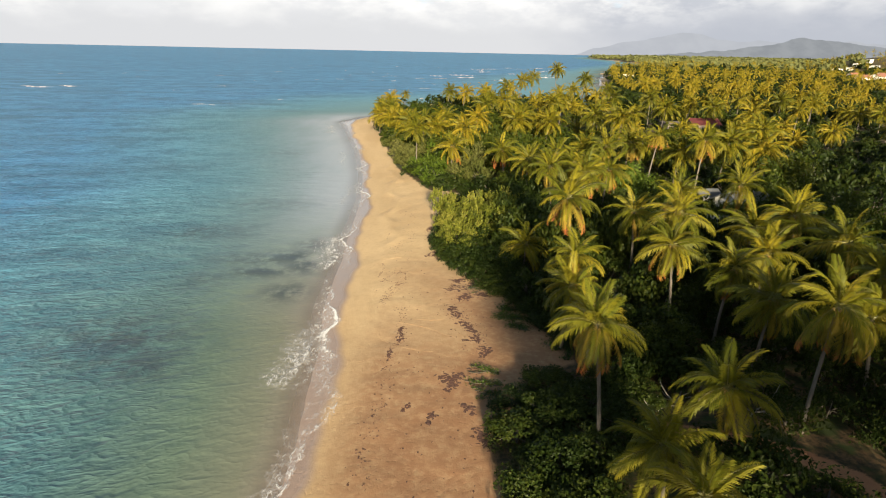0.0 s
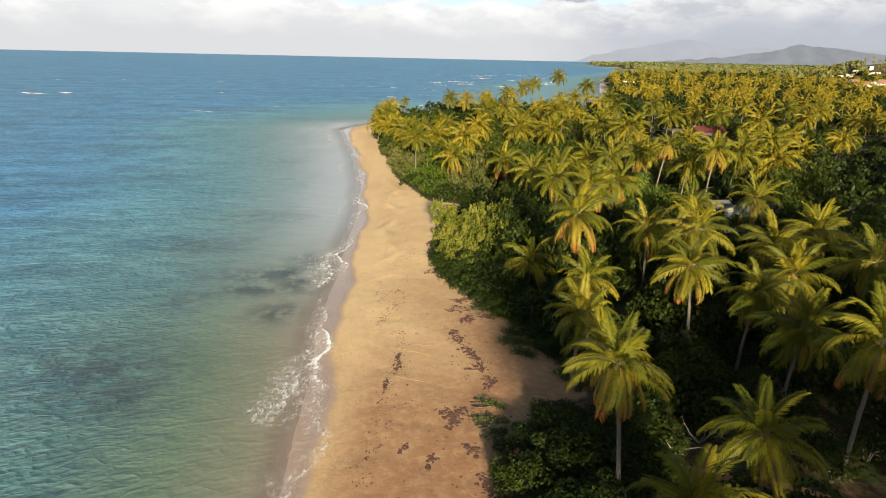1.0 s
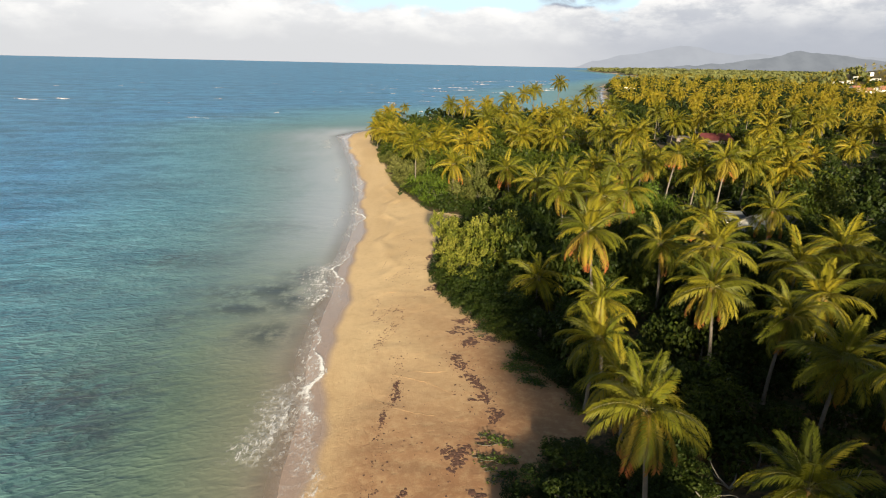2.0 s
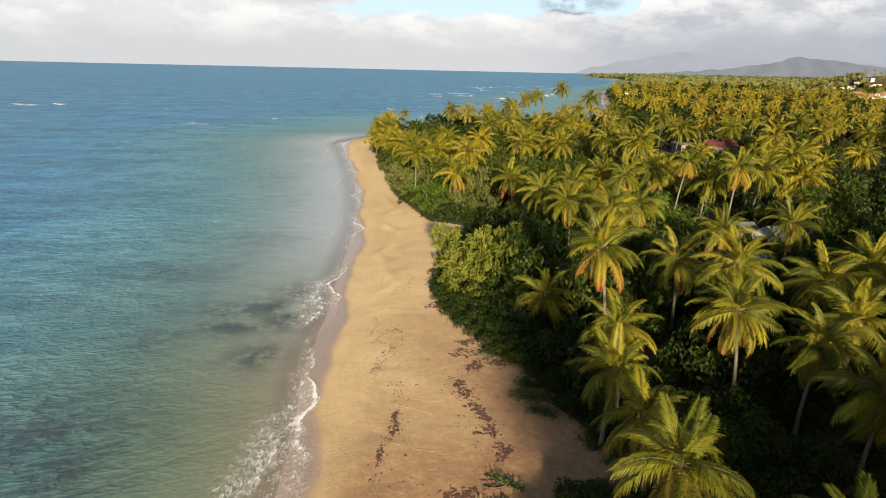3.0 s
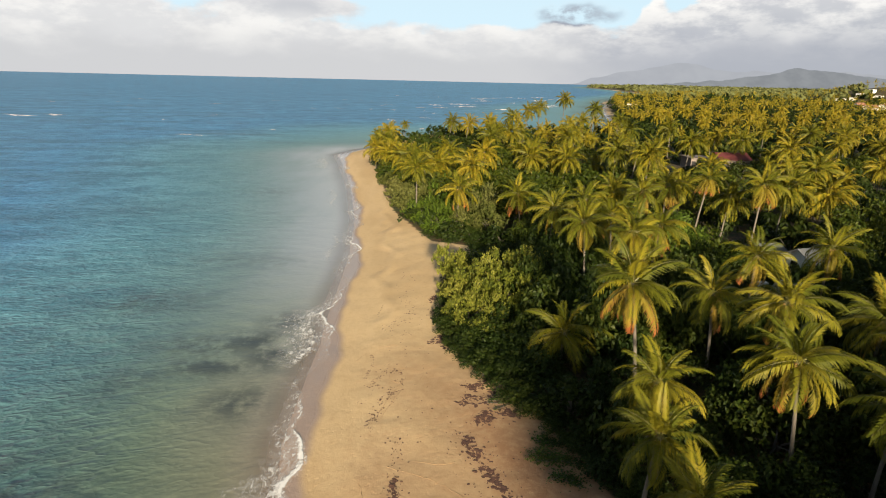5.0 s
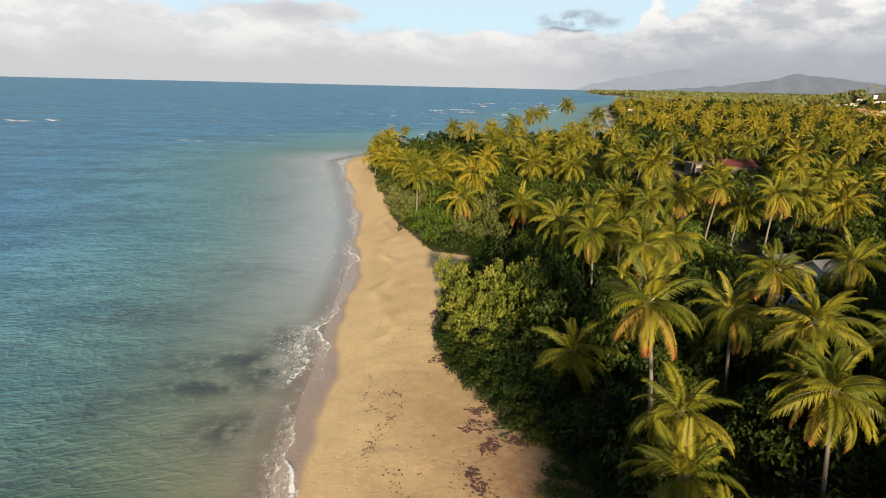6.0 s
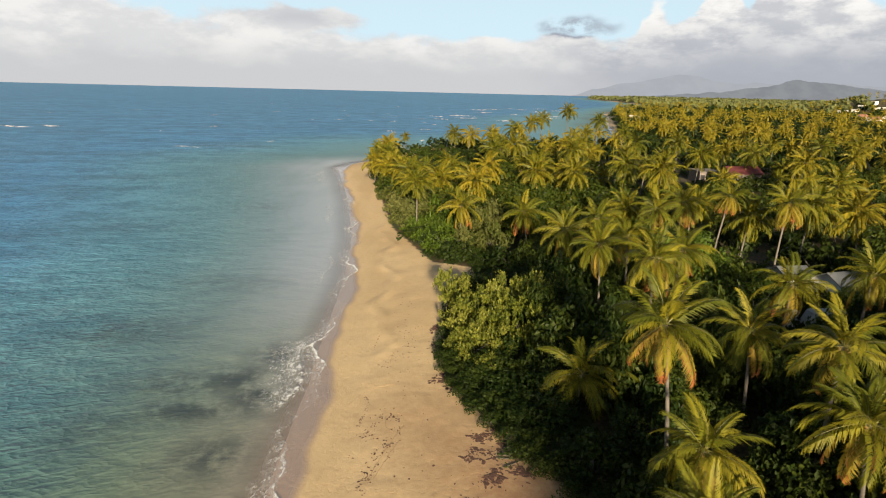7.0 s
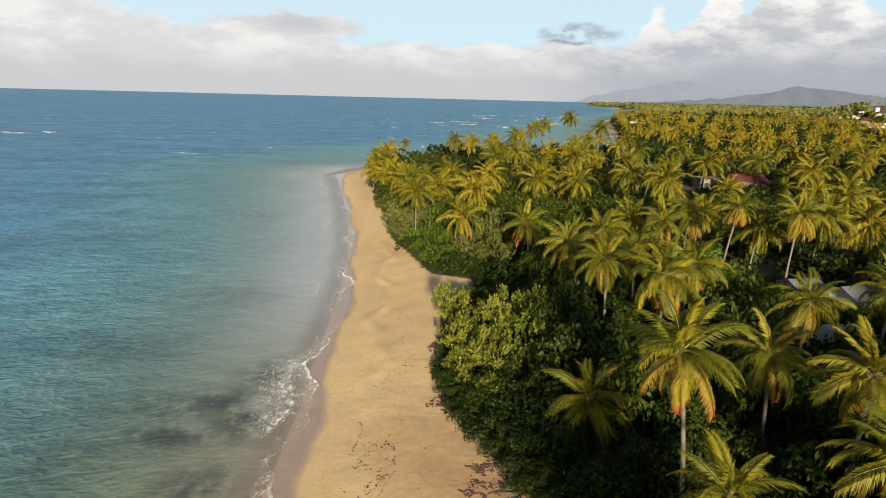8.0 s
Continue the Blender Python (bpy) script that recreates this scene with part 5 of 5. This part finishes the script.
# ---- houses ----


def gable(w, d, z0, z1, over=0.5, thick=0.12):
    """A two-sided roof with its ridge along x."""
    bm = bmesh.new()
    for sgn in (-1, 1):
        y = sgn * (d / 2 + over)
        lo = z0 - over * (z1 - z0) / (d / 2)
        pts = [(-w / 2 - over, y, lo), (w / 2 + over, y, lo), (w / 2 + over, 0, z1), (-w / 2 - over, 0, z1)]
        a = [bm.verts.new(p) for p in pts]
        b = [bm.verts.new((p[0], p[1], p[2] - thick)) for p in pts]
        bm.faces.new(a if sgn < 0 else a[::-1])
        bm.faces.new(b[::-1] if sgn < 0 else b)
        for i in range(4):
            bm.faces.new((a[i], b[i], b[(i + 1) % 4], a[(i + 1) % 4]))
    bmesh.ops.recalc_face_normals(bm, faces=bm.faces)
    return bm


def shell(w, d, h, openings):
    """Four walls 0.2 m thick; openings (face, along, sill, width, height) are cut through the front (-y) or the left (-x) wall."""
    bm = bmesh.new()
    t = 0.2
    for face, length in (("front", w), ("left", d - 2 * t)):
        holes = sorted((a, s, ww, hh) for f, a, s, ww, hh in openings if f == face)
        pos = -length / 2
        strips = []
        for a, s, ww, hh in holes:
            strips += [(pos, a - ww / 2, 0, h), (a - ww / 2, a + ww / 2, 0, s), (a - ww / 2, a + ww / 2, s + hh, h)]
            pos = a + ww / 2
        strips.append((pos, length / 2, 0, h))
        for a, b, z0, z1 in strips:
            if b - a > 0.01 and z1 - z0 > 0.01:
                if face == "front":
                    box(bm, a, -d / 2, z0, b, -d / 2 + t, z1)
                else:
                    box(bm, -w / 2, a, z0, -w / 2 + t, b, z1)
    box(bm, -w / 2, d / 2 - t, 0, w / 2, d / 2, h)
    box(bm, w / 2 - t, -d / 2 + t, 0, w / 2, d / 2 - t, h)
    box(bm, -w / 2 + t, -d / 2 + t, 0, w / 2 - t, d / 2 - t, 0.05)
    bmesh.ops.remove_doubles(bm, verts=bm.verts, dist=0.001)
    return bm


def house(x, y, w, d, h, rise, turn, wall, roof, label, openings, flat=False, name="house"):
    g = hz(x, y)
    t = thing(name, x, y, g - 0.1, label, "house", turn=turn)
    part("wall", shell(w, d, h, openings), wall, t)
    if flat:
        part("roof", boxed(-w / 2 - 0.3, -d / 2 - 0.3, h, w / 2 + 0.3, d / 2 + 0.3, h + 0.25, 0.04), roof, t)
    else:
        part("roof", gable(w, d, h, h + rise), roof, t)
        for sx in (-1, 1):
            bm = bmesh.new()
            a = [bm.verts.new((sx * (w / 2 - 0.1), yy, zz)) for yy, zz in ((-d / 2, h), (d / 2, h), (0, h + rise - 0.13))]
            b = [bm.verts.new((sx * (w / 2 - 0.28), yy, zz)) for yy, zz in ((-d / 2, h), (d / 2, h), (0, h + rise - 0.13))]
            bm.faces.new(a), bm.faces.new(b[::-1])
            for i in range(3):
                bm.faces.new((a[i], b[i], b[(i + 1) % 3], a[(i + 1) % 3]))
            bmesh.ops.recalc_face_normals(bm, faces=bm.faces)
            part("gable_end", bm, wall, t)
    for f, a, s, ww, hh in openings:
        win = "window" if s > 0.3 else "doorway"
        if f == "front":
            pane = boxed(a - ww / 2 + 0.02, -d / 2 + 0.09, s + 0.02, a + ww / 2 - 0.02, -d / 2 + 0.13, s + hh - 0.02)
        else:
            pane = boxed(-w / 2 + 0.09, a - ww / 2 + 0.02, s + 0.02, -w / 2 + 0.13, a + ww / 2 - 0.02, s + hh - 0.02)
        # a doorway gets a dark sheet in place of the unlit inside
        o = part(win, pane, DARK, t)
        if s > 0.3 and f == "front":
            part("sill", boxed(a - ww / 2 - 0.06, -d / 2 - 0.06, s - 0.08, a + ww / 2 + 0.06, -d / 2 - 0.003, s), wall, o)
    return t


def build_houses():
    row = lambda k, w, s, ww, hh: [("front", -w / 2 + (i + 0.5) * w / k, s, ww, hh) for i in range(k)]
    # the house behind the beach palms, grey sheet roof
    house(47.6, 95.6, 6.4, 6.0, 2.4, 1.6, 18, PLASTER, GREY_ROOF, "low white house under a grey sheet-metal roof among palms",
          row(3, 6.4, 0.9, 1.1, 1.2) + [("left", 0.6, 0.9, 1.2, 1.2)])
    house(43.2, 100.5, 3.4, 3.6, 2.3, 0.8, 10, PLASTER, GREY_ROOF, "small white outbuilding with a grey metal roof", row(1, 3.4, 0.9, 1.0, 1.0), name="outbuilding")
    # the red-roofed house and its pale neighbour
    house(76.0, 188.5, 8.2, 6.6, 4.8, 1.4, 4, PINK, RED_ROOF, "house with a dark red sheet roof over a shaded porch", row(3, 8.2, 0.1, 2.1, 2.3) + row(3, 8.2, 3.0, 1.2, 1.2))
    house(71.8, 201.0, 6.4, 7.0, 3.2, 0.0, 4, PINK, PINK, "unfinished pinkish concrete house with a flat roof", row(3, 7.0, 0.9, 1.3, 1.5), flat=True)
    # by the sea on the second headland
    house(170, 622, 10, 6, 3.0, 1.3, -8, PLASTER, PLASTER, "long white seaside pavilion on the far headland", row(4, 13, 0.2, 2.2, 2.2))
    house(164, 652, 9, 7, 3.0, 1.8, 6, PLASTER, TILE_ROOF, "small white beach house with a tiled roof on the headland", row(4, 14, 0.9, 1.6, 1.4))
    # white resort houses inland and on the hill
    for i, (x, y, w, d, h, rise, turn, roof) in enumerate(((402, 628, 13, 9, 6, 2.5, 20, TILE_ROOF), (426, 640, 17, 10, 7, 2.5, 26, TILE_ROOF), (440, 705, 10, 8, 6, 2.5, 14, TILE_ROOF), (462, 690, 16, 10, 7, 2.5, 30, TILE_ROOF),
                                                      (541, 905, 11, 8, 4, 0, 22, PLASTER), (556, 902, 7, 6, 4, 0, 24, PLASTER), (582, 890, 12, 8, 4, 0, 28, PLASTER), (574, 918, 7, 6, 5, 0, 24, PLASTER), (596, 925, 7, 6, 5, 0, 20, PLASTER))):
        house(x, y, w, d, h, rise, turn, PLASTER, roof, "white villa with a terracotta roof above the palms" if rise else "white flat-roofed villa on a wooded hill",
              row(max(3, int(w // 5)), w, h - 2.4, 1.8, 1.5) + row(max(3, int(w // 5)), w, 0.8, 1.8, 1.8), flat=rise == 0, name="villa")


build_houses()


def build_yard():
    """A white gate pillar, a rail fence and a parked van by the house."""
    g = hz(35.3, 85.2)
    t = thing("gate_pillar", 35.3, 85.2, g - 0.1, "white plastered gate pillar beside a dark fence", "pillar")
    part("shaft", boxed(-0.55, -0.3, 0, 0.55, 0.3, 2.2, 0.03), PLASTER, t)
    part("cap", boxed(-0.62, -0.37, 2.2, 0.62, 0.37, 2.34, 0.02), PLASTER, t)
    f = thing("fence", 33.0, 83.2, g - 0.05, "dark weathered rail fence in front of the yard", "fence", turn=4)
    post = boxed(-0.06, -0.06, 0, 0.06, 0.06, 1.25, 0.01)
    pm = bpy.data.meshes.new("post")
    post.to_mesh(pm)
    post.free()
    pm.materials.append(FENCE)
    for i in range(9):
        if i != 2:
            part("post", pm, None, f, "", pose(i * 1.2, 0, 0))
    for z in (0.35, 0.75, 1.15):
        part("rail", boxed(-0.1, -0.10, z - 0.05, 9.8, -0.062, z + 0.05, 0.008), FENCE, f)
    v = thing("van", 39.4, 86.4, g, "dusty pale van parked beside the house under the palms", "van", turn=6)
    bm = boxed(-2.2, -0.9, 0.35, 2.2, 0.9, 1.95, 0.0)
    for q in bm.verts:
        if q.co.x < 0 and q.co.z > 1:
            q.co.x += 0.75
        if q.co.z > 1:
            q.co.y *= 0.88
    bmesh.ops.bevel(bm, geom=bm.edges[:], offset=0.12, segments=3, affect="EDGES")
    part("body", bm, CARPAINT, v)
    for x0, x1 in ((-1.1, -0.25), (-0.15, 0.85), (0.95, 1.85)):
        bm = boxed(x0, -0.905, 1.15, x1, -0.86, 1.68, 0.01)
        for q in bm.verts:
            q.co.y += 0.07 * (q.co.z - 0.9)
        part("window", bm, DARK, v)
    for x0 in (-1.4, 1.35):
        for y0 in (-0.82, 0.82):
            bm = bmesh.new()
            bmesh.ops.create_cone(bm, cap_ends=True, segments=18, radius1=0.34, radius2=0.34, depth=0.22, matrix=pose(x0, y0, 0.34, 90, 0, 0))
            wheel = part("wheel", bm, TYRE, v)
            bm = bmesh.new()
            bmesh.ops.create_cone(bm, cap_ends=True, segments=14, radius1=0.2, radius2=0.17, depth=0.24, matrix=pose(x0, y0, 0.34, 90, 0, 0))
            part("hub", bm, GREY_ROOF, wheel)


build_yard()

# ---- on the sand ----


def lump(rnd, r, h, n=9):
    """A flat ragged heap."""
    v, t, flat = [(0, 0, h)], [], rnd.uniform(0.25, 0.9)
    for ring, (k, z) in enumerate(((0.55, 0.8), (1.0, -0.25))):
        for i in range(n):
            a = 2 * math.pi * i / n + rnd.uniform(-0.2, 0.2)
            q = r * k * rnd.uniform(0.55, 1.25)
            v.append((q * math.cos(a), q * math.sin(a) * flat, h * z * rnd.uniform(0.5, 1.2)))
    for i in range(n):
        j = (i + 1) % n
        t += [(0, 1 + i, 1 + j), (1 + i, 1 + n + i, 1 + n + j), (1 + i, 1 + n + j, 1 + j)]
    return np.array(v), np.array(t), np.zeros((0, 4), int)


def heap(rnd, spots, r0, r1):
    out = []
    for x, y in spots:
        v, t, q = lump(rnd, rnd.uniform(r0, r1), rnd.uniform(0.012, 0.035), rnd.choice((7, 8, 9)))
        w = rnd.uniform(0, 6.28)
        v = np.stack([v[:, 0] * math.cos(w) - v[:, 1] * math.sin(w) + x, v[:, 0] * math.sin(w) + v[:, 1] * math.cos(w) + y, v[:, 2] + hz(x, y)], 1)
        out.append((v, t, q))
    return out


def along(rnd, line, n, wide):
    pts = []
    for _ in range(n):
        k = rnd.randrange(len(line) - 1)
        t = rnd.random()
        (ax, ay), (bx, by) = line[k], line[k + 1]
        pts.append((ax + (bx - ax) * t + rnd.gauss(0, wide), ay + (by - ay) * t + rnd.gauss(0, wide * 1.3)))
    return pts


WRACK = [(0.4, 56.0), (0.8, 54.4), (1.6, 52.2), (2.6, 49.0), (3.3, 46.0)]
TIDE = [(-4.6, 55.5), (-4.2, 51.5), (-4.0, 48.5), (-4.6, 46.5), (-4.8, 44.0), (-4.4, 40.5), (-4.8, 37), (-5.2, 33), (-5.0, 29)]


def build_seaweed():
    rnd = random.Random(21)
    groups = [([(-0.3, 42.0), (0.6, 41.0), (1.4, 41.8), (2.4, 42.4), (3.2, 42.8)], 46, 0.30), ([(0.2, 39.6), (0.7, 40.4), (0.9, 41.2)], 26, 0.26), ([(0.4, 55.4), (0.8, 54.2), (1.3, 53.2)], 34, 0.3), ([(1.5, 52.0), (2.2, 50.8), (2.5, 50.0)], 34, 0.3),
              ([(2.6, 48.8), (3.1, 47.8)], 26, 0.28), ([(3.1, 46.6), (3.8, 46.2), (3.2, 45.2)], 26, 0.28), ([(-1.9, 71.3), (-0.9, 71.0), (-0.8, 69.8)], 22, 0.3), ([(-4.1, 50.5), (-4.0, 48.4)], 22, 0.18), ([(-4.6, 46.4), (-4.8, 45.2)], 16, 0.16),
              ([(-2.4, 76.5), (-2.8, 80)], 20, 0.25), ([(-2.6, 71.2), (-1.6, 72.0), (-1.2, 72.6)], 34, 0.34), ([(0.6, 62.8), (1.4, 62.4), (2.2, 63.4)], 38, 0.35), ([(0.4, 60.8), (1.6, 60.4), (2.6, 61.2), (3.4, 62.0)], 44, 0.4), ([(1.4, 57.4), (2.0, 58.6), (2.4, 57.0)], 44, 0.38), ([(3.4, 58.8), (4.4, 58.4)], 30, 0.35), ([(-2.6, 84.0), (-2.9, 82.4)], 22, 0.3), ([(2.6, 64.4), (3.0, 63.4)], 20, 0.3), ([(0.2, 60.4), (0.8, 59.6)], 18, 0.3), ([(2.4, 34.6), (3.0, 33.0)], 22, 0.3), ([(1.6, 37.6), (2.2, 36.8)], 14, 0.25), ([(-0.7, 36.6), (-1.0, 35.6)], 8, 0.2), ([(-2.5, 37.9), (-2.7, 37.2)], 6, 0.14)]
    for line, n, wide in groups:
        me = mesh_np("seaweed_heap", *join(heap(rnd, along(rnd, line, int(n * 2.4), wide * 0.8), 0.05, 0.30)), smooth=False)
        tagged(part("seaweed_heap", me, WEED), "dark reddish-brown heap of dried seaweed on the sand", "seaweed", "seaweed heaps", "stuff")
    bits = along(rnd, [(-6.8, 56.5), (-5.8, 60.5), (-4.7, 64.0)], 110, 0.32) + along(rnd, [(-7.4, 62.8), (-6.2, 65.6), (-4.8, 65.2)], 60, 0.3) + along(rnd, [(-7.8, 73), (-7.0, 75), (-6.4, 77.5)], 40, 0.4) + along(rnd, WRACK, 150, 0.8) + along(rnd, TIDE, 260, 0.35) + [(rnd.uniform(-5, 4), rnd.uniform(28, 60)) for _ in range(170)] + [(rnd.uniform(-8, -2.5), rnd.uniform(60, 84)) for _ in range(90)] + along(rnd, [(-7.9, 64), (-7.6, 67.5), (-8.3, 70), (-7.5, 73), (-7.8, 76), (-8.6, 79), (-8.2, 84)], 170, 0.07) + along(rnd, [(-5.5, 76), (-5.2, 82), (-7, 92)], 60, 0.6)
    bits = [(x, y) for x, y in bits if x < np.interp(y, V_ARR[2:10, 1], V_ARR[2:10, 0]) + 0.5 or y > 66]
    me = mesh_np("seaweed_scraps", *join(heap(rnd, bits, 0.03, 0.13)), smooth=False)
    tagged(part("seaweed_scraps", me, WEED), "small dark scraps of seaweed strewn along the tide line", "seaweed", kind="stuff")


build_seaweed()


def ridge_line(points, r):
    """A low ridge pushed up in the sand."""
    pts = []
    for (ax, ay), (bx, by) in zip(points[:-1], points[1:]):
        k = max(2, int(math.hypot(bx - ax, by - ay) / 0.35))
        for i in range(k):
            t = i / k
            x, y = ax + (bx - ax) * t + noise.noise((ax + t * 5, ay, 1)) * 0.10, ay + (by - ay) * t + noise.noise((t * 4, ax, by)) * 0.16
            pts.append((x, y, 0.0))
    v, t, q = tube(pts, [r * (0.7 + 0.5 * noise.noise((p[0] * 2, p[1] * 2, 0))) for p in pts], 5)
    v[:, 2] = height(v[:, 0], v[:, 1]) + 0.45 * v[:, 2] + 0.012
    return v, t, q


def build_tracks():
    arc = [(-9.3, 67.6), (-8.9, 68.6), (-8.1, 69.8), (-7.2, 70.5), (-6.2, 70.8), (-5.3, 70.6)]
    lines = [[(-6.3, 57.6), (-5.6, 60.6), (-4.9, 63.0), (-4.3, 64.6)], [(-5.9, 57.8), (-5.2, 60.4), (-4.5, 62.6)], [(-6.0, 65.4), (-5.8, 64.0), (-5.0, 63.2), (-4.4, 63.8)], [(-5.2, 66.0), (-4.3, 65.6)], [(-6.4, 50.6), (-5.6, 48.2), (-4.4, 47.2), (-2.4, 46.2), (-0.6, 45.8)], [(-4.8, 52.0), (-3.4, 51.4), (-1.6, 50.6), (0.0, 49.2), (1.0, 48.4)], [(-3.0, 52.6), (-1.4, 52.2), (0.2, 52.6)], [(-7.6, 79.5), (-6.6, 77.2), (-6.6, 74.4)]]
    for line, r in [(arc, 0.026)] + [(k, 0.024) for k in lines]:
        tagged(part("sand_ridge", mesh_np("sand_ridge", *ridge_line(line, r)), TRACK), "low ridge scraped up in the beach sand", "sand track", "sand tracks")


build_tracks()


def vine(x, y, length, turn, n, wide, seed, label="green beach vine creeping over the sand"):
    """Runners over the sand with small leaves."""
    r = np.random.RandomState(seed)
    t = thing("beach_vine", x, y, hz(x, y), label, "vine", "beach vines", turn)
    base = hz(x, y)
    run, leaves = [], []
    for k in range(5):
        a = r.uniform(-0.35, 0.35)
        pts = []
        for i in range(7):
            u = i / 6 * length * r.uniform(0.75, 1.0) if i else 0
            px_, py_ = u * math.cos(a), u * math.sin(a) + 0.25 * math.sin(i + k)
            c, s = math.cos(radians(turn)), math.sin(radians(turn))
            pts.append((px_, py_, hz(x + px_ * c - py_ * s, y + px_ * s + py_ * c) - base + 0.05))
        run.append(tube(pts, [0.03] * 7, 4))
        pts = np.array(pts)
        for _ in range(n // 5):
            i = r.randint(0, 6)
            p = pts[i] + (pts[i + 1] - pts[i]) * r.rand() + np.array([r.normal() * wide, r.normal() * wide, abs(r.normal()) * 0.10])
            leaves.append(p)
    p = np.array(leaves)
    m = len(p)
    nor = r.normal(size=(m, 3)) * 0.5 + np.array([0, 0, 1])
    nor /= np.linalg.norm(nor, axis=1)[:, None]
    tt = np.cross(nor, r.normal(size=(m, 3)))
    tt /= np.linalg.norm(tt, axis=1)[:, None]
    b = np.cross(nor, tt)
    s = 0.09 * r.uniform(0.6, 1.3, m)[:, None]
    v = np.stack([p - tt * s, p + b * s * 0.6, p + tt * s, p - b * s * 0.6], 1).reshape(-1, 3)
    part("creeping_stem", mesh_np("creeping_stem", *join(run)), WOOD, t)
    part("leaf_cover", mesh_np("leaf_cover", v, quads=np.arange(4 * m).reshape(-1, 4), smooth=False), VINE, t)["kind"] = "stuff"


for i_, (x_, y_, l_, a_, n_, w_) in enumerate(((4.6, 40.6, 3.0, 178, 260, 0.14), (4.4, 42.2, 2.6, 160, 200, 0.14), (4.4, 39.4, 2.2, 195, 160, 0.12), (7.4, 52.6, 3.0, 172, 800, 0.4), (7.6, 50.2, 2.2, 140, 420, 0.3), (9.8, 46.4, 1.6, 110, 300, 0.3),
                                              (10.2, 44.6, 2.0, 60, 160, 0.2), (6.6, 54.6, 1.6, 150, 400, 0.3), (5.6, 60.4, 3.4, 184, 300, 0.14), (4.8, 62.2, 2.4, 200, 240, 0.14), (0.2, 71.4, 1.6, 200, 240, 0.25), (1.4, 68.6, 1.4, 190, 200, 0.22))):
    vine(x_, y_, l_, a_, n_, w_, 500 + i_)


def dead_branches(x, y, size, turn, seed):
    r = random.Random(seed)
    t = thing("dead_branches", x, y, hz(x, y), "bare grey dead branches lying tangled under the palms", "branches", "dead branches", turn)
    for k in range(6):
        a, e = r.uniform(0, 6.28), r.uniform(0.15, 0.8)
        pts = [(0, 0, 0.05)]
        for i in range(5):
            a += r.uniform(-0.5, 0.5)
            e += r.uniform(-0.3, 0.2)
            p = pts[-1]
            s = size * r.uniform(0.35, 0.6)
            pts.append((p[0] + s * math.cos(a) * math.cos(e), p[1] + s * math.sin(a) * math.cos(e), max(0.1, p[2] + s * math.sin(e))))
        part("branch", mesh_np("branch", *tube(pts, [0.07, 0.06, 0.05, 0.04, 0.03, 0.015], 5)), PALEWOOD, t)


PALEWOOD = bark("bleached_wood", (0.13, 0.115, 0.10), (0.26, 0.235, 0.205), False)
for i_, (x_, y_, s_, a_) in enumerate(((15.2, 37.4, 1.0, 10), (17.2, 38.4, 0.8, 120), (22.4, 37.5, 1.1, 70), (18.5, 46.5, 1.2, 200), (13.5, 45, 0.9, 300))):
    dead_branches(x_, y_, s_, a_, 700 + i_)


def dry_grass():
    """Yellowed grass on the spit past the last palms."""
    r = np.random.RandomState(77)
    n = 5200
    x, y = r.uniform(-30, 20, n), r.uniform(236, 312, n)
    v = inside_distance(x, y, V_ARR)
    ok = (v > -2.5) & (v < 12)
    x, y = x[ok], y[ok]
    z = height(x, y)
    m = len(x)
    h, w, a = r.uniform(0.8, 2.4, m), r.uniform(0.25, 0.6, m), r.uniform(0, 3.14, m)
    dx, dy = np.cos(a) * w, np.sin(a) * w
    lx = r.normal(size=m) * 0.4
    v = np.stack([np.stack([x - dx, y - dy, z - 0.1], 1), np.stack([x + dx, y + dy, z - 0.1], 1), np.stack([x + lx, y + lx * 0.5, z + h], 1)], 1).reshape(-1, 3)
    tagged(part("dry_grass", mesh_np("dry_grass", v, tris=np.arange(3 * m).reshape(-1, 3), smooth=False), DRYGRASS), "tall dry yellow grass on the sandy spit", "grass", kind="stuff")


dry_grass()
